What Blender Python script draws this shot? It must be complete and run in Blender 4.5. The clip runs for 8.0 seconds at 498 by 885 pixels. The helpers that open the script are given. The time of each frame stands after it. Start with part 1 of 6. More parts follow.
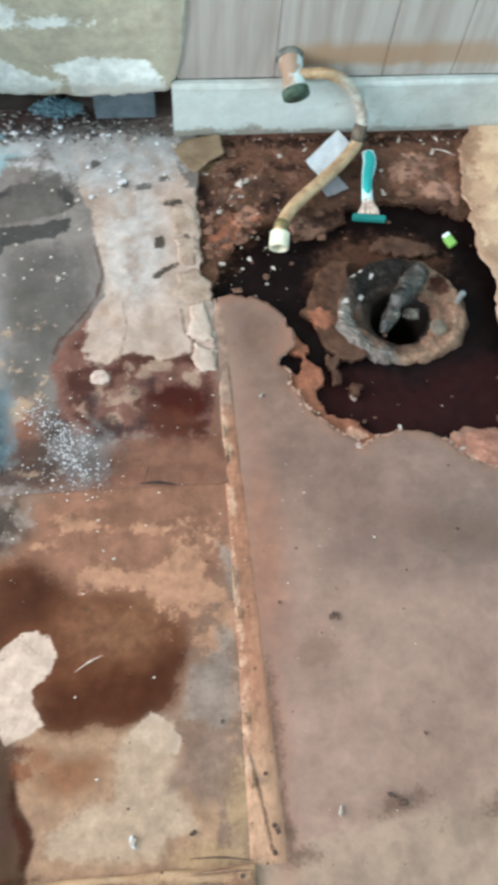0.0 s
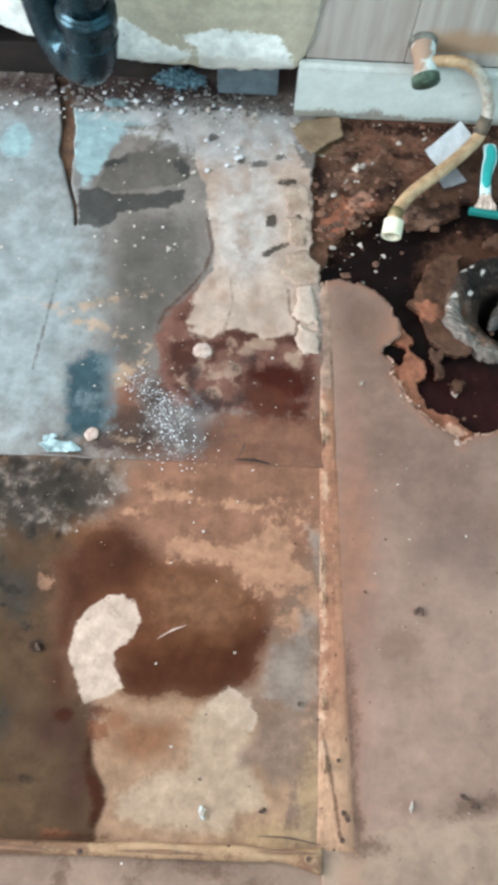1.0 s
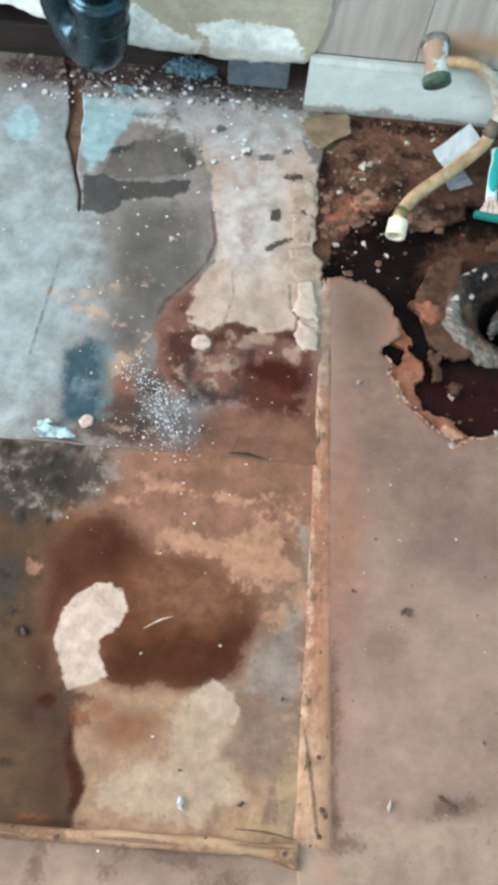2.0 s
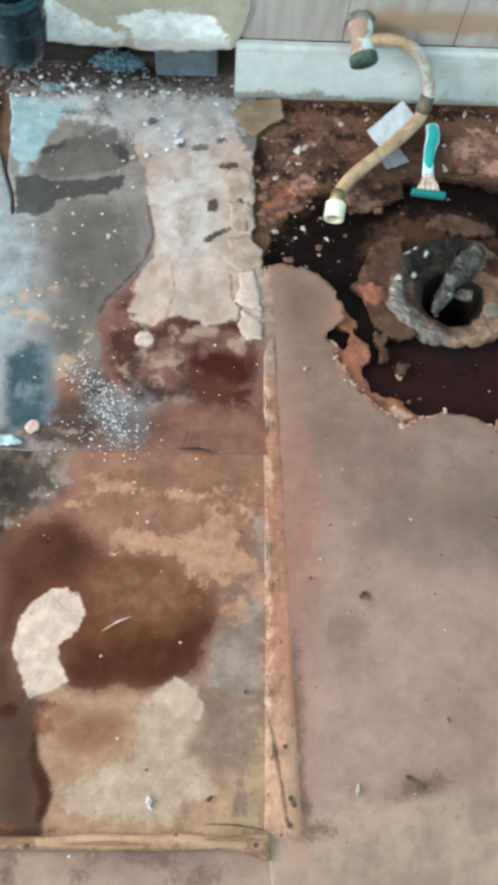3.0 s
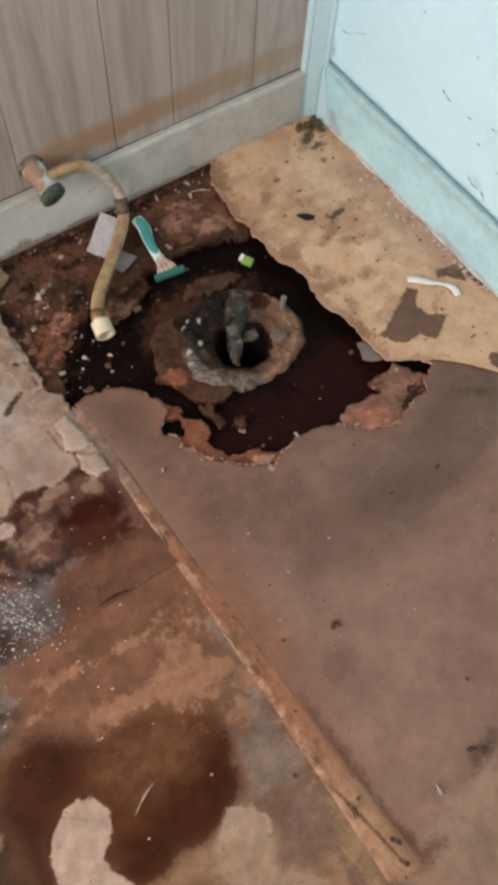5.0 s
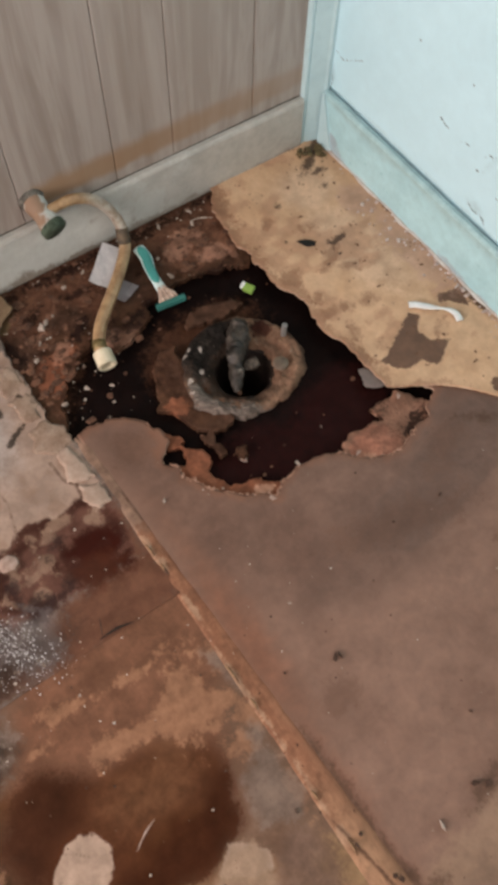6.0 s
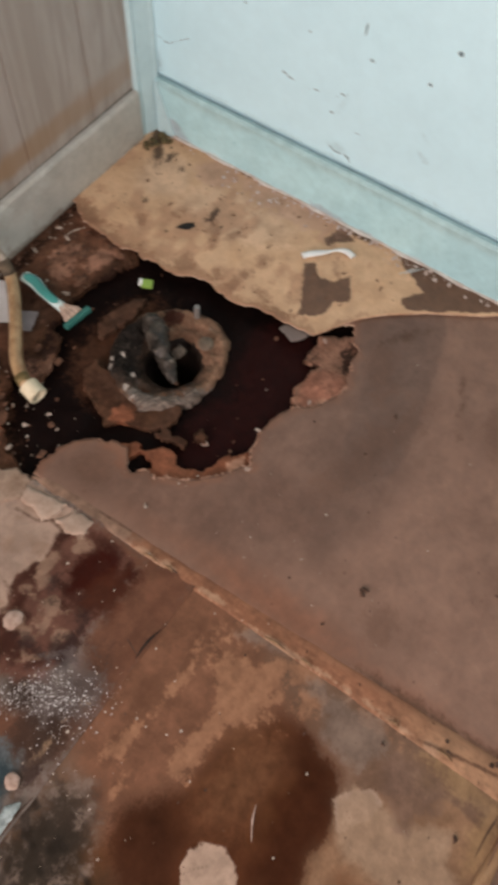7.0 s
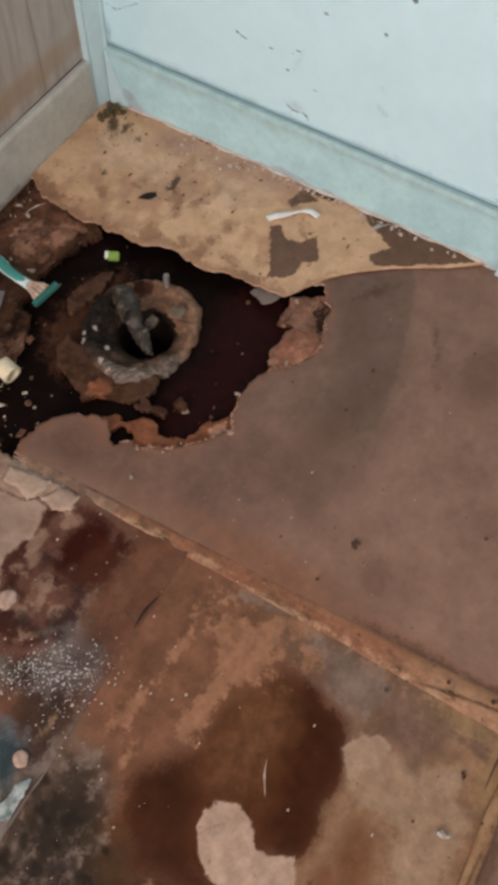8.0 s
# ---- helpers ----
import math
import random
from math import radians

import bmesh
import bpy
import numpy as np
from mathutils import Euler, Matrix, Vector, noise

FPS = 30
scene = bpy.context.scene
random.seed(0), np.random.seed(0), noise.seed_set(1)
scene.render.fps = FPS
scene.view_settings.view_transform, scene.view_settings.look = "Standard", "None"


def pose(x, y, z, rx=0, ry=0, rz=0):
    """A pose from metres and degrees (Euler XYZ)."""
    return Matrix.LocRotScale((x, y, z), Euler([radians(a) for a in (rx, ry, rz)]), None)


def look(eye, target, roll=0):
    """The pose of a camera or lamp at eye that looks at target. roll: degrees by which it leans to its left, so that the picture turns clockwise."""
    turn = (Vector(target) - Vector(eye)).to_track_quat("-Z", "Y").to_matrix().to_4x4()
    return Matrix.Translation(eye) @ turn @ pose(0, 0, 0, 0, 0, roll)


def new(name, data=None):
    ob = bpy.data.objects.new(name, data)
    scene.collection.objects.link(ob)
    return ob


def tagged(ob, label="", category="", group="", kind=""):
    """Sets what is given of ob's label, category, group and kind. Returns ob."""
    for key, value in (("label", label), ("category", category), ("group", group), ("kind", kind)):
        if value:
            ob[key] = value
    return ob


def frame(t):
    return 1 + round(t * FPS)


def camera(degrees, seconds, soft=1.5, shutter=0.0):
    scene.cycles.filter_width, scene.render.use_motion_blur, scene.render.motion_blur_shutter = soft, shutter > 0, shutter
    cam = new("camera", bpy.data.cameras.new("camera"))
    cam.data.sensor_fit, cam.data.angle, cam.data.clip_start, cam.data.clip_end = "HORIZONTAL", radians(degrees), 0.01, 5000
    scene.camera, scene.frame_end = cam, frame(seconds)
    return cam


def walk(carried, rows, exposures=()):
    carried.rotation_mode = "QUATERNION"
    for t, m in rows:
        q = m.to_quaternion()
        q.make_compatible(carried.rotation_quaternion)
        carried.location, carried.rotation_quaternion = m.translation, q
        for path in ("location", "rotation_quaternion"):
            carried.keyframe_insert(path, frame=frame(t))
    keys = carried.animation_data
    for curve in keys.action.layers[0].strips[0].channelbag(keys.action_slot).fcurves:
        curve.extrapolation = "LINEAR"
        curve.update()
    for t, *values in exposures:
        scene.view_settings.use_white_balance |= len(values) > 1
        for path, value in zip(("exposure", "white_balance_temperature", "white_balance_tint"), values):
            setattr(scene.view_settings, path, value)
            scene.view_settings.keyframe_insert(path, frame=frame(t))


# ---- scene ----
cam = camera(34.7, 8.0, soft=4.6, shutter=0.4)
PATH = [
    (0, (-0.702, -0.882, 0.998), (-0.552, -0.204, -0.877), 8.7),
    (0.5, (-0.735, -0.885, 0.991), (-0.677, -0.199, -0.887), 4.4),
    (1, (-0.768, -0.89, 0.987), (-0.734, -0.231, -0.902), 5.2),
    (1.2, (-0.774, -0.891, 0.986), (-0.743, -0.239, -0.902), 6.0),
    (2.3, (-0.757, -0.887, 0.986), (-0.698, -0.25, -0.912), 10.0),
    (2.5, (-0.749, -0.885, 0.986), (-0.678, -0.258, -0.912), 10.5),
    (3, (-0.72, -0.88, 0.985), (-0.636, -0.263, -0.915), 8.3),
    (3.5, (-0.693, -0.877, 0.984), (-0.567, -0.264, -0.916), 6.9),
    (4, (-0.696, -0.868, 0.989), (-0.382, -0.276, -0.895), 10.0),
    (4.2, (-0.722, -0.852, 1.001), (-0.306, -0.261, -0.864), 11.1),
    (5.3, (-0.804, -0.879, 0.992), (-0.218, -0.158, -0.779), 4.8),
    (5.5, (-0.78, -0.878, 1.008), (-0.203, -0.165, -0.769), 4.9),
    (6, (-0.766, -0.865, 1.009), (-0.216, -0.126, -0.767), 2.3),
    (6.5, (-0.853, -0.804, 1.007), (-0.193, -0.074, -0.734), -2.0),
    (7, (-0.9, -0.799, 0.984), (-0.08, -0.288, -0.767), 3.2),
    (7.5, (-0.912, -0.807, 0.974), (-0.049, -0.382, -0.779), 4.0),
    (8, (-0.934, -0.792, 0.968), (-0.095, -0.375, -0.799), 3.9),
]
EXPOSURES = [(0.0, 0.23, 6050, 7.5), (3.5, 0.23, 6050, 7.5), (4.0, 0.07, 6300, 10), (4.2, -0.25, 6700, 15), (5.5, -0.78, 7950, 29), (8.0, -1.06, 8150, 32)]
walk(cam, [(t, look(eye, target, roll)) for t, eye, target, roll in PATH], EXPOSURES)

# ---- light: daylight through a window and an open doorway ----
LEFT, FRONT, HIGH = -2.6, -2.1, 2.3
world = bpy.data.worlds.new("daylight")
scene.world = world
world.use_nodes = True
sky = world.node_tree.nodes.new("ShaderNodeTexSky")
sky.sky_type, sky.sun_disc, sky.sun_elevation, sky.sun_rotation = "NISHITA", False, radians(40), radians(250)
world.node_tree.links.new(sky.outputs[0], world.node_tree.nodes["Background"].inputs[0])
world.node_tree.nodes["Background"].inputs[1].default_value = 0.1


def area_lamp(name, place, target, width, height, watts, colour):
    data = bpy.data.lights.new(name, "AREA")
    data.shape, data.size, data.size_y, data.energy, data.color = "RECTANGLE", width, height, watts, colour
    lamp = new(name, data)
    lamp.matrix_world = look(place, target)
    return lamp


area_lamp("window_daylight", (LEFT - 0.06, -0.65, 1.15), (0, -0.65, 1.15), 1.2, 1.6, 105, (0.90, 0.965, 1.0))
area_lamp("doorway_daylight", (-0.95, FRONT - 0.06, 1.1), (-0.95, 0, 1.0), 0.8, 1.9, 9, (1.0, 0.93, 0.85))

# ---- numbers: noise and outlines ----


def vnoise(x, y, cell, seed=0):
    """Smooth value noise, -1 to 1."""
    u, v = x / cell, y / cell
    i, j = np.floor(u).astype(np.int64), np.floor(v).astype(np.int64)
    fu, fv = u - i, v - j
    fu, fv = fu * fu * (3 - 2 * fu), fv * fv * (3 - 2 * fv)

    def at(a, b):
        n = (a * 374761393 + b * 668265263 + seed * 974711) & 0x7FFFFFFF
        n = ((n ^ (n >> 13)) * 1274126177) & 0x7FFFFFFF
        return ((n ^ (n >> 16)) & 0xFFFF) / 32767.5 - 1

    return (at(i, j) * (1 - fu) + at(i + 1, j) * fu) * (1 - fv) + (at(i, j + 1) * (1 - fu) + at(i + 1, j + 1) * fu) * fv


def rough(x, y, size, cell, seed=0):
    """Ragged noise of two scales, about +-size."""
    return size * (0.6 * vnoise(x, y, cell, seed) + 0.4 * vnoise(x, y, cell * 0.37, seed + 7))


def outline(points):
    """Signed distance to a closed outline, negative within, as a function of x and y."""
    p = np.array(points, float)
    q = np.roll(p, -1, 0)

    def distance(x, y):
        best, inside = np.full(x.shape, 1e9), np.zeros(x.shape, bool)
        for (ax, ay), (bx, by) in zip(p, q):
            ex, ey = bx - ax, by - ay
            s = np.clip(((x - ax) * ex + (y - ay) * ey) / (ex * ex + ey * ey + 1e-12), 0, 1)
            best = np.minimum(best, np.hypot(x - ax - s * ex, y - ay - s * ey))
            if ay != by:
                inside ^= ((ay > y) != (by > y)) & (x < ex * (y - ay) / (by - ay) + ax)
        return np.where(inside, -best, best)

    return distance


def oval(cx, cy, rx, ry, turn=0):
    c, s = math.cos(radians(turn)), math.sin(radians(turn))

    def distance(x, y):
        u, v = (x - cx) * c + (y - cy) * s, -(x - cx) * s + (y - cy) * c
        return (np.hypot(u / rx, v / ry) - 1) * min(rx, ry)

    return distance


def line(points, width):
    """Distance to an open line of the given half-width."""
    p = list(points) + list(points[-2:0:-1])
    shape = outline(p)
    return lambda x, y: np.abs(shape(x, y)) - width


def union(*shapes):
    return lambda x, y: np.minimum.reduce([f(x, y) for f in shapes])


# ---- materials ----


def material(name):
    m = bpy.data.materials.new(name)
    m.use_nodes = True
    tree = m.node_tree
    return m, tree, tree.nodes["Principled BSDF"]


def node(tree, kind, inputs=(), **settings):
    n = tree.nodes.new(kind)
    if "operation" in settings:
        n.operation = settings["operation"]
    if "use_clamp" in settings:
        n.use_clamp = settings["use_clamp"]
    if "interpolation_type" in settings:
        n.interpolation_type = settings["interpolation_type"]
    if "data_type" in settings:
        n.data_type = settings["data_type"]
    if "attribute_name" in settings:
        n.attribute_name = settings["attribute_name"]
    for key, value in dict(inputs).items():
        if isinstance(value, bpy.types.NodeSocket):
            tree.links.new(value, n.inputs[key])
        else:
            n.inputs[key].default_value = value
    return n


def place_of(tree, stretch=(1, 1, 1)):
    c = node(tree, "ShaderNodeTexCoord").outputs["Object"]
    return node(tree, "ShaderNodeMapping", {0: c, 3: stretch}).outputs[0]


def noise_of(tree, scale, detail=5.0, stretch=(1, 1, 1), roughness=0.6, distortion=0.0):
    return node(tree, "ShaderNodeTexNoise", {"Vector": place_of(tree, stretch), "Scale": scale, "Detail": detail, "Roughness": roughness, "Distortion": distortion}).outputs[0]


def math_of(tree, how, a, b=0.0, c=0.0, clamp=False):
    return node(tree, "ShaderNodeMath", {0: a, 1: b, 2: c}, operation=how, use_clamp=clamp).outputs[0]


def ramp(tree, value, low, high):
    return node(tree, "ShaderNodeMapRange", {0: value, 1: low, 2: high, 3: 0.0, 4: 1.0}, interpolation_type="SMOOTHSTEP").outputs[0]


def mix(tree, factor, a, b):
    n = node(tree, "ShaderNodeMix", data_type="RGBA")
    for socket, value in zip((n.inputs[0], n.inputs[6], n.inputs[7]), (factor, a, b)):
        if isinstance(value, bpy.types.NodeSocket):
            tree.links.new(value, socket)
        else:
            socket.default_value = (*value, 1) if isinstance(value, tuple) else value
    return n.outputs[2]


def relief(tree, shader, height, strength, distance=0.002):
    tree.links.new(node(tree, "ShaderNodeBump", {"Height": height, "Strength": strength, "Distance": distance}).outputs[0], shader.inputs["Normal"])


def surface(name, light, dark, scale=30, roughness=0.6, metal=0.0, bump=0.3, stretch=(1, 1, 1), spots=None, spot_amount=0.62, spot_scale=90, gloss=0.3):
    """A plain worn material: two tones by broad and fine noise, optional spots, fine relief."""
    m, tree, shader = material(name)
    broad, fine = noise_of(tree, scale, 4, stretch), noise_of(tree, scale * 9, 6, stretch, 0.7)
    both = math_of(tree, "ADD", math_of(tree, "MULTIPLY", broad, 0.65), math_of(tree, "MULTIPLY", fine, 0.35))
    colour = mix(tree, ramp(tree, both, 0.36, 0.64), dark, light)
    if spots:
        colour = mix(tree, ramp(tree, noise_of(tree, spot_scale, 3, stretch), spot_amount, spot_amount + 0.06), colour, spots)
    tree.links.new(colour, shader.inputs["Base Color"])
    tree.links.new(node(tree, "ShaderNodeMapRange", {0: fine, 1: 0.3, 2: 0.7, 3: roughness - 0.1, 4: min(1.0, roughness + 0.12)}).outputs[0], shader.inputs["Roughness"])
    shader.inputs["Metallic"].default_value = metal
    shader.inputs["Specular IOR Level"].default_value = gloss
    relief(tree, shader, both, bump)
    return m


def stained(name, light, dark, stains, scale=14, roughness=0.55, bump=0.25, grain=(1, 1, 1), speck=None, speck_amount=0.7, speck_scale=260, gloss=(), blotch=0.18, sheen=0.35):
    """A floor material: a two-tone base under stains. Each stain: the name of the distance field on the mesh (centimetres, positive
    within), colour, softness and raggedness in centimetres, strength. gloss: pairs of a stain's name and the roughness it brings."""
    m, tree, shader = material(name)
    broad, mid, fine = noise_of(tree, scale, 4, grain), noise_of(tree, scale * 5, 5, grain, 0.65), noise_of(tree, scale * 30, 5, grain, 0.7)
    both = math_of(tree, "ADD", math_of(tree, "MULTIPLY", broad, 0.55), math_of(tree, "ADD", math_of(tree, "MULTIPLY", mid, 0.35), math_of(tree, "MULTIPLY", fine, 0.1)))
    colour = mix(tree, ramp(tree, both, 0.36, 0.64), dark, light)
    shine = node(tree, "ShaderNodeMapRange", {0: mid, 1: 0.3, 2: 0.7, 3: roughness - 0.1, 4: roughness + 0.15}).outputs[0]
    loose = noise_of(tree, scale * 2.2, 6, (1, 1, 1), 0.65, 0.1)
    small = noise_of(tree, scale * 7, 6, (1, 1, 1), 0.72, 0.3)
    wander = math_of(tree, "SUBTRACT", math_of(tree, "ADD", math_of(tree, "MULTIPLY", loose, 0.4), math_of(tree, "ADD", math_of(tree, "MULTIPLY", small, 0.4), math_of(tree, "MULTIPLY", fine, 0.2))), 0.5)
    for index, (field, tint, soft, ragged, strength) in enumerate(stains):
        value = node(tree, "ShaderNodeAttribute", attribute_name=field).outputs["Fac"]
        value = math_of(tree, "ADD", value, math_of(tree, "MULTIPLY", wander, ragged * 9))
        factor = math_of(tree, "MULTIPLY", ramp(tree, value, -soft / 2, soft / 2), strength)
        tone = mix(tree, ramp(tree, mid if index % 2 else loose, 0.35, 0.65), tuple(0.86 * c for c in tint), tuple(min(0.85, 1.09 * c) for c in tint))
        colour = mix(tree, factor, colour, tone)
        for wet, value in gloss:
            if wet == field:
                shine = node(tree, "ShaderNodeMix", {0: factor, 2: shine, 3: value}).outputs[0]
    cloud = node(tree, "ShaderNodeMapRange", {0: loose, 1: 0.32, 2: 0.68, 3: 1 - blotch, 4: 1 + blotch * 0.6}).outputs[0]
    cloud = math_of(tree, "MULTIPLY", cloud, node(tree, "ShaderNodeMapRange", {0: small, 1: 0.3, 2: 0.7, 3: 1 - blotch * 0.9, 4: 1 + blotch * 0.6}).outputs[0])
    scaled = node(tree, "ShaderNodeVectorMath", {0: colour, 1: cloud}, operation="MULTIPLY")
    colour = scaled.outputs[0]
    shader.inputs["Specular IOR Level"].default_value = sheen
    if speck:
        colour = mix(tree, ramp(tree, noise_of(tree, speck_scale, 2), speck_amount, speck_amount + 0.04), colour, speck)
    tree.links.new(colour, shader.inputs["Base Color"])
    tree.links.new(shine, shader.inputs["Roughness"])
    relief(tree, shader, both, bump)
    return m


def plain(name, colour, roughness=0.5, metal=0.0, bump=0.15, scale=200):
    return surface(name, tuple(min(0.9, c * 1.08) for c in colour), tuple(c * 0.85 for c in colour), scale / 6, roughness, metal, bump)


VINYL = stained("vinyl_taupe", (0.2590, 0.1520, 0.1140), (0.2170, 0.1230, 0.0905), [
    ("tan", (0.2700, 0.1720, 0.1190), 4.0, 1.6, 0.8),
    ("russet", (0.200, 0.098, 0.066), 7.0, 1.2, 0.6),
    ("damp", (0.1600, 0.0950, 0.0722), 5.0, 1.0, 0.65),
    ("soaked", (0.1480, 0.0920, 0.0722), 0.9, 0.5, 0.62),
    ("sodden", (0.1220, 0.0641, 0.0437), 3.0, 2.2, 0.6),
    ("rust", (0.2160, 0.0840, 0.0470), 4.5, 0.8, 0.66),
    ("rim", (0.2225, 0.0815, 0.0399), 1.4, 0.8, 0.3),
    ("grime_shade", (0.0693, 0.0329, 0.0189), 1.6, 1.1, 0.75),
], scale=7, roughness=0.52, bump=0.06, speck=(0.115, 0.058, 0.038), speck_amount=0.77, speck_scale=110, gloss=(("damp", 0.44),), blotch=0.15, sheen=0.22)
VINYL_PLAIN = stained("vinyl_plain", (0.262, 0.172, 0.126), (0.222, 0.142, 0.103), [], scale=7, roughness=0.52, bump=0.06)
PAPER_EDGE = surface("torn_paper_edge", (0.56, 0.40, 0.30), (0.26, 0.12, 0.07), 45, 0.8)
YELLOW = stained("yellowed_underlay", (0.665, 0.432, 0.275), (0.565, 0.345, 0.206), [
    ("pale", (0.620, 0.425, 0.295), 4.0, 1.4, 0.7),
    ("mottle", (0.400, 0.215, 0.130), 1.4, 1.4, 0.6),
    ("edge", (0.260, 0.122, 0.070), 1.2, 1.6, 0.6),
    ("torn", (0.155, 0.084, 0.054), 0.15, 0.5, 1.0),
    ("pinkish", (0.42, 0.26, 0.20), 2.0, 1.5, 0.6),
    ("spots", (0.230, 0.110, 0.062), 1.3, 1.2, 0.65),
    ("dirt", (0.040, 0.021, 0.013), 0.6, 0.9, 0.85),
    ("black", (0.006, 0.004, 0.003), 0.25, 0.2, 1.0),
], scale=12, roughness=0.62, bump=0.15, speck=(0.130, 0.058, 0.030), speck_amount=0.685, speck_scale=70, blotch=0.13)
LOWER = stained("stained_plywood", (0.200, 0.122, 0.086), (0.158, 0.090, 0.060), [
    ("olive", (0.0600, 0.0325, 0.0170), 2.0, 1.0, 0.95),
    ("buff", (0.2560, 0.1460, 0.0900), 0.7, 0.35, 0.95),
    ("wash", (0.186, 0.086, 0.053), 5.0, 1.2, 0.92),
    ("stain", (0.080, 0.0275, 0.0130), 3.2, 0.6, 0.96),
    ("tide", (0.068, 0.0245, 0.0118), 0.5, 0.45, 0.75),
    ("core", (0.150, 0.067, 0.035), 6.0, 1.0, 0.85),
    ("amber", (0.1300, 0.0500, 0.0200), 3.5, 1.0, 0.55),
    ("band", (0.0460, 0.0142, 0.0068), 3.4, 0.8, 0.85),
    ("reddish", (0.046, 0.0165, 0.0086), 3.6, 1.3, 0.94),
    ("peel", (0.310, 0.158, 0.096), 0.8, 1.1, 0.8),
    ("pine", (0.340, 0.210, 0.110), 1.6, 1.0, 0.55),
    ("cream", (0.3950, 0.2820, 0.2200), 0.35, 0.3, 1.0),
    ("pencil", (0.20, 0.15, 0.115), 0.2, 0.1, 0.65),
    ("glow", (0.3200, 0.2150, 0.1500), 1.4, 0.6, 0.85),
    ("tea", (0.150, 0.063, 0.031), 2.4, 0.6, 0.85),
    ("spill", (0.1514, 0.0585, 0.0293), 0.5, 0.4, 0.85),
    ("shade", (0.1747, 0.1075, 0.0808), 1.6, 0.9, 0.8),
    ("mould", (0.0340, 0.0275, 0.0220), 4.0, 1.6, 0.9),
    ("grey", (0.1900, 0.1420, 0.1180), 1.4, 1.0, 0.7),
    ("purple", (0.044, 0.020, 0.015), 3.0, 1.2, 0.85),
    ("dark", (0.0324, 0.0092, 0.0051), 1.0, 0.5, 0.94),
    ("spot", (0.016, 0.013, 0.011), 0.6, 0.5, 0.75),
], scale=10, roughness=0.52, bump=0.12, speck=(0.067, 0.028, 0.0144), speck_amount=0.745, speck_scale=140, gloss=(("stain", 0.4), ("cream", 0.75)), blotch=0.19, sheen=0.03)
UPPER = stained("grey_worn_board", (0.190, 0.158, 0.142), (0.130, 0.103, 0.088), [
    # Light grey board, with daylight's bluish sheen put into its colour.
    ("pale", (0.212, 0.230, 0.233), 10.0, 2.2, 0.85),
    ("blue", (0.235, 0.325, 0.335), 1.0, 0.7, 0.85),
    ("smoke", (0.068, 0.058, 0.050), 4.0, 2.0, 0.8),
    ("wash", (0.1480, 0.0630, 0.0380), 3.5, 1.6, 0.97),
    ("murk", (0.0420, 0.0230, 0.0165), 3.0, 1.4, 0.92),
    ("pink", (0.1320, 0.0570, 0.0410), 1.1, 0.7, 0.97),
    ("scab", (0.0420, 0.0125, 0.0080), 1.4, 0.7, 0.9),
    ("blush", (0.255, 0.160, 0.115), 0.5, 0.6, 0.85),
    ("cement", (0.372, 0.266, 0.212), 0.6, 0.6, 0.95),
    ("frost", (0.405, 0.355, 0.328), 3.5, 1.0, 0.75),
    ("rubbly", (0.395, 0.358, 0.338), 2.0, 1.6, 0.75),
    ("worn", (0.225, 0.138, 0.098), 1.4, 0.9, 0.6),
    ("peel", (0.290, 0.190, 0.125), 0.6, 1.4, 0.75),
    ("teal", (0.024, 0.048, 0.058), 1.8, 0.9, 0.97),
    ("tealfade", (0.105, 0.120, 0.125), 2.0, 1.5, 0.7),
    ("mould", (0.030, 0.016, 0.0145), 1.6, 1.2, 0.88),
    ("red", (0.0360, 0.0050, 0.0026), 1.6, 0.9, 0.96),
    ("rust", (0.0620, 0.0165, 0.0080), 2.4, 1.0, 0.9),
    ("torn", (0.088, 0.074, 0.064), 0.4, 0.5, 0.9),
    ("tear", (0.040, 0.037, 0.034), 0.35, 0.4, 0.9),
    ("pit", (0.038, 0.027, 0.0193), 0.3, 0.4, 0.92),
    ("crack", (0.060, 0.026, 0.016), 0.5, 0.25, 0.8),
    ("seam", (0.057, 0.041, 0.034), 0.3, 0.3, 0.7),
    ("silt", (0.262, 0.240, 0.240), 2.0, 2.6, 0.22),
], scale=11, roughness=0.42, bump=0.14, speck=(0.373, 0.344, 0.325), speck_amount=0.745, speck_scale=170, gloss=(("red", 0.3), ("pale", 0.36), ("cement", 0.85)), blotch=0.14, sheen=0.12)
ROT = stained("rotten_plywood", (0.115, 0.055, 0.032), (0.045, 0.019, 0.012), [
    ("drab", (0.162, 0.073, 0.045), 2.5, 1.8, 0.85),
    ("orange", (0.270, 0.098, 0.055), 0.7, 0.9, 0.85),
    ("buff", (0.300, 0.154, 0.106), 0.8, 0.7, 0.88),
    ("lobe", (0.320, 0.138, 0.094), 0.8, 0.6, 0.9),
    ("brown", (0.075, 0.038, 0.025), 1.2, 1.8, 0.85),
    ("black", (0.012, 0.005, 0.004), 1.4, 1.6, 0.9),
    ("salmon", (0.44, 0.24, 0.165), 0.4, 0.5, 0.85),
    ("flap", (0.165, 0.105, 0.055), 0.3, 0.3, 0.9),
], scale=20, roughness=0.75, bump=0.6, speck=(0.27, 0.165, 0.105), speck_amount=0.76, speck_scale=120, blotch=0.3, sheen=0.1)
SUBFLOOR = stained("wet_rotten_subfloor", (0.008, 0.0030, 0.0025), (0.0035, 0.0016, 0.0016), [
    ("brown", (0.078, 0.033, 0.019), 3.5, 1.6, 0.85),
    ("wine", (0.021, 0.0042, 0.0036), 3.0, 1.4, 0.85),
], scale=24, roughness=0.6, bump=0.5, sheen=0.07)
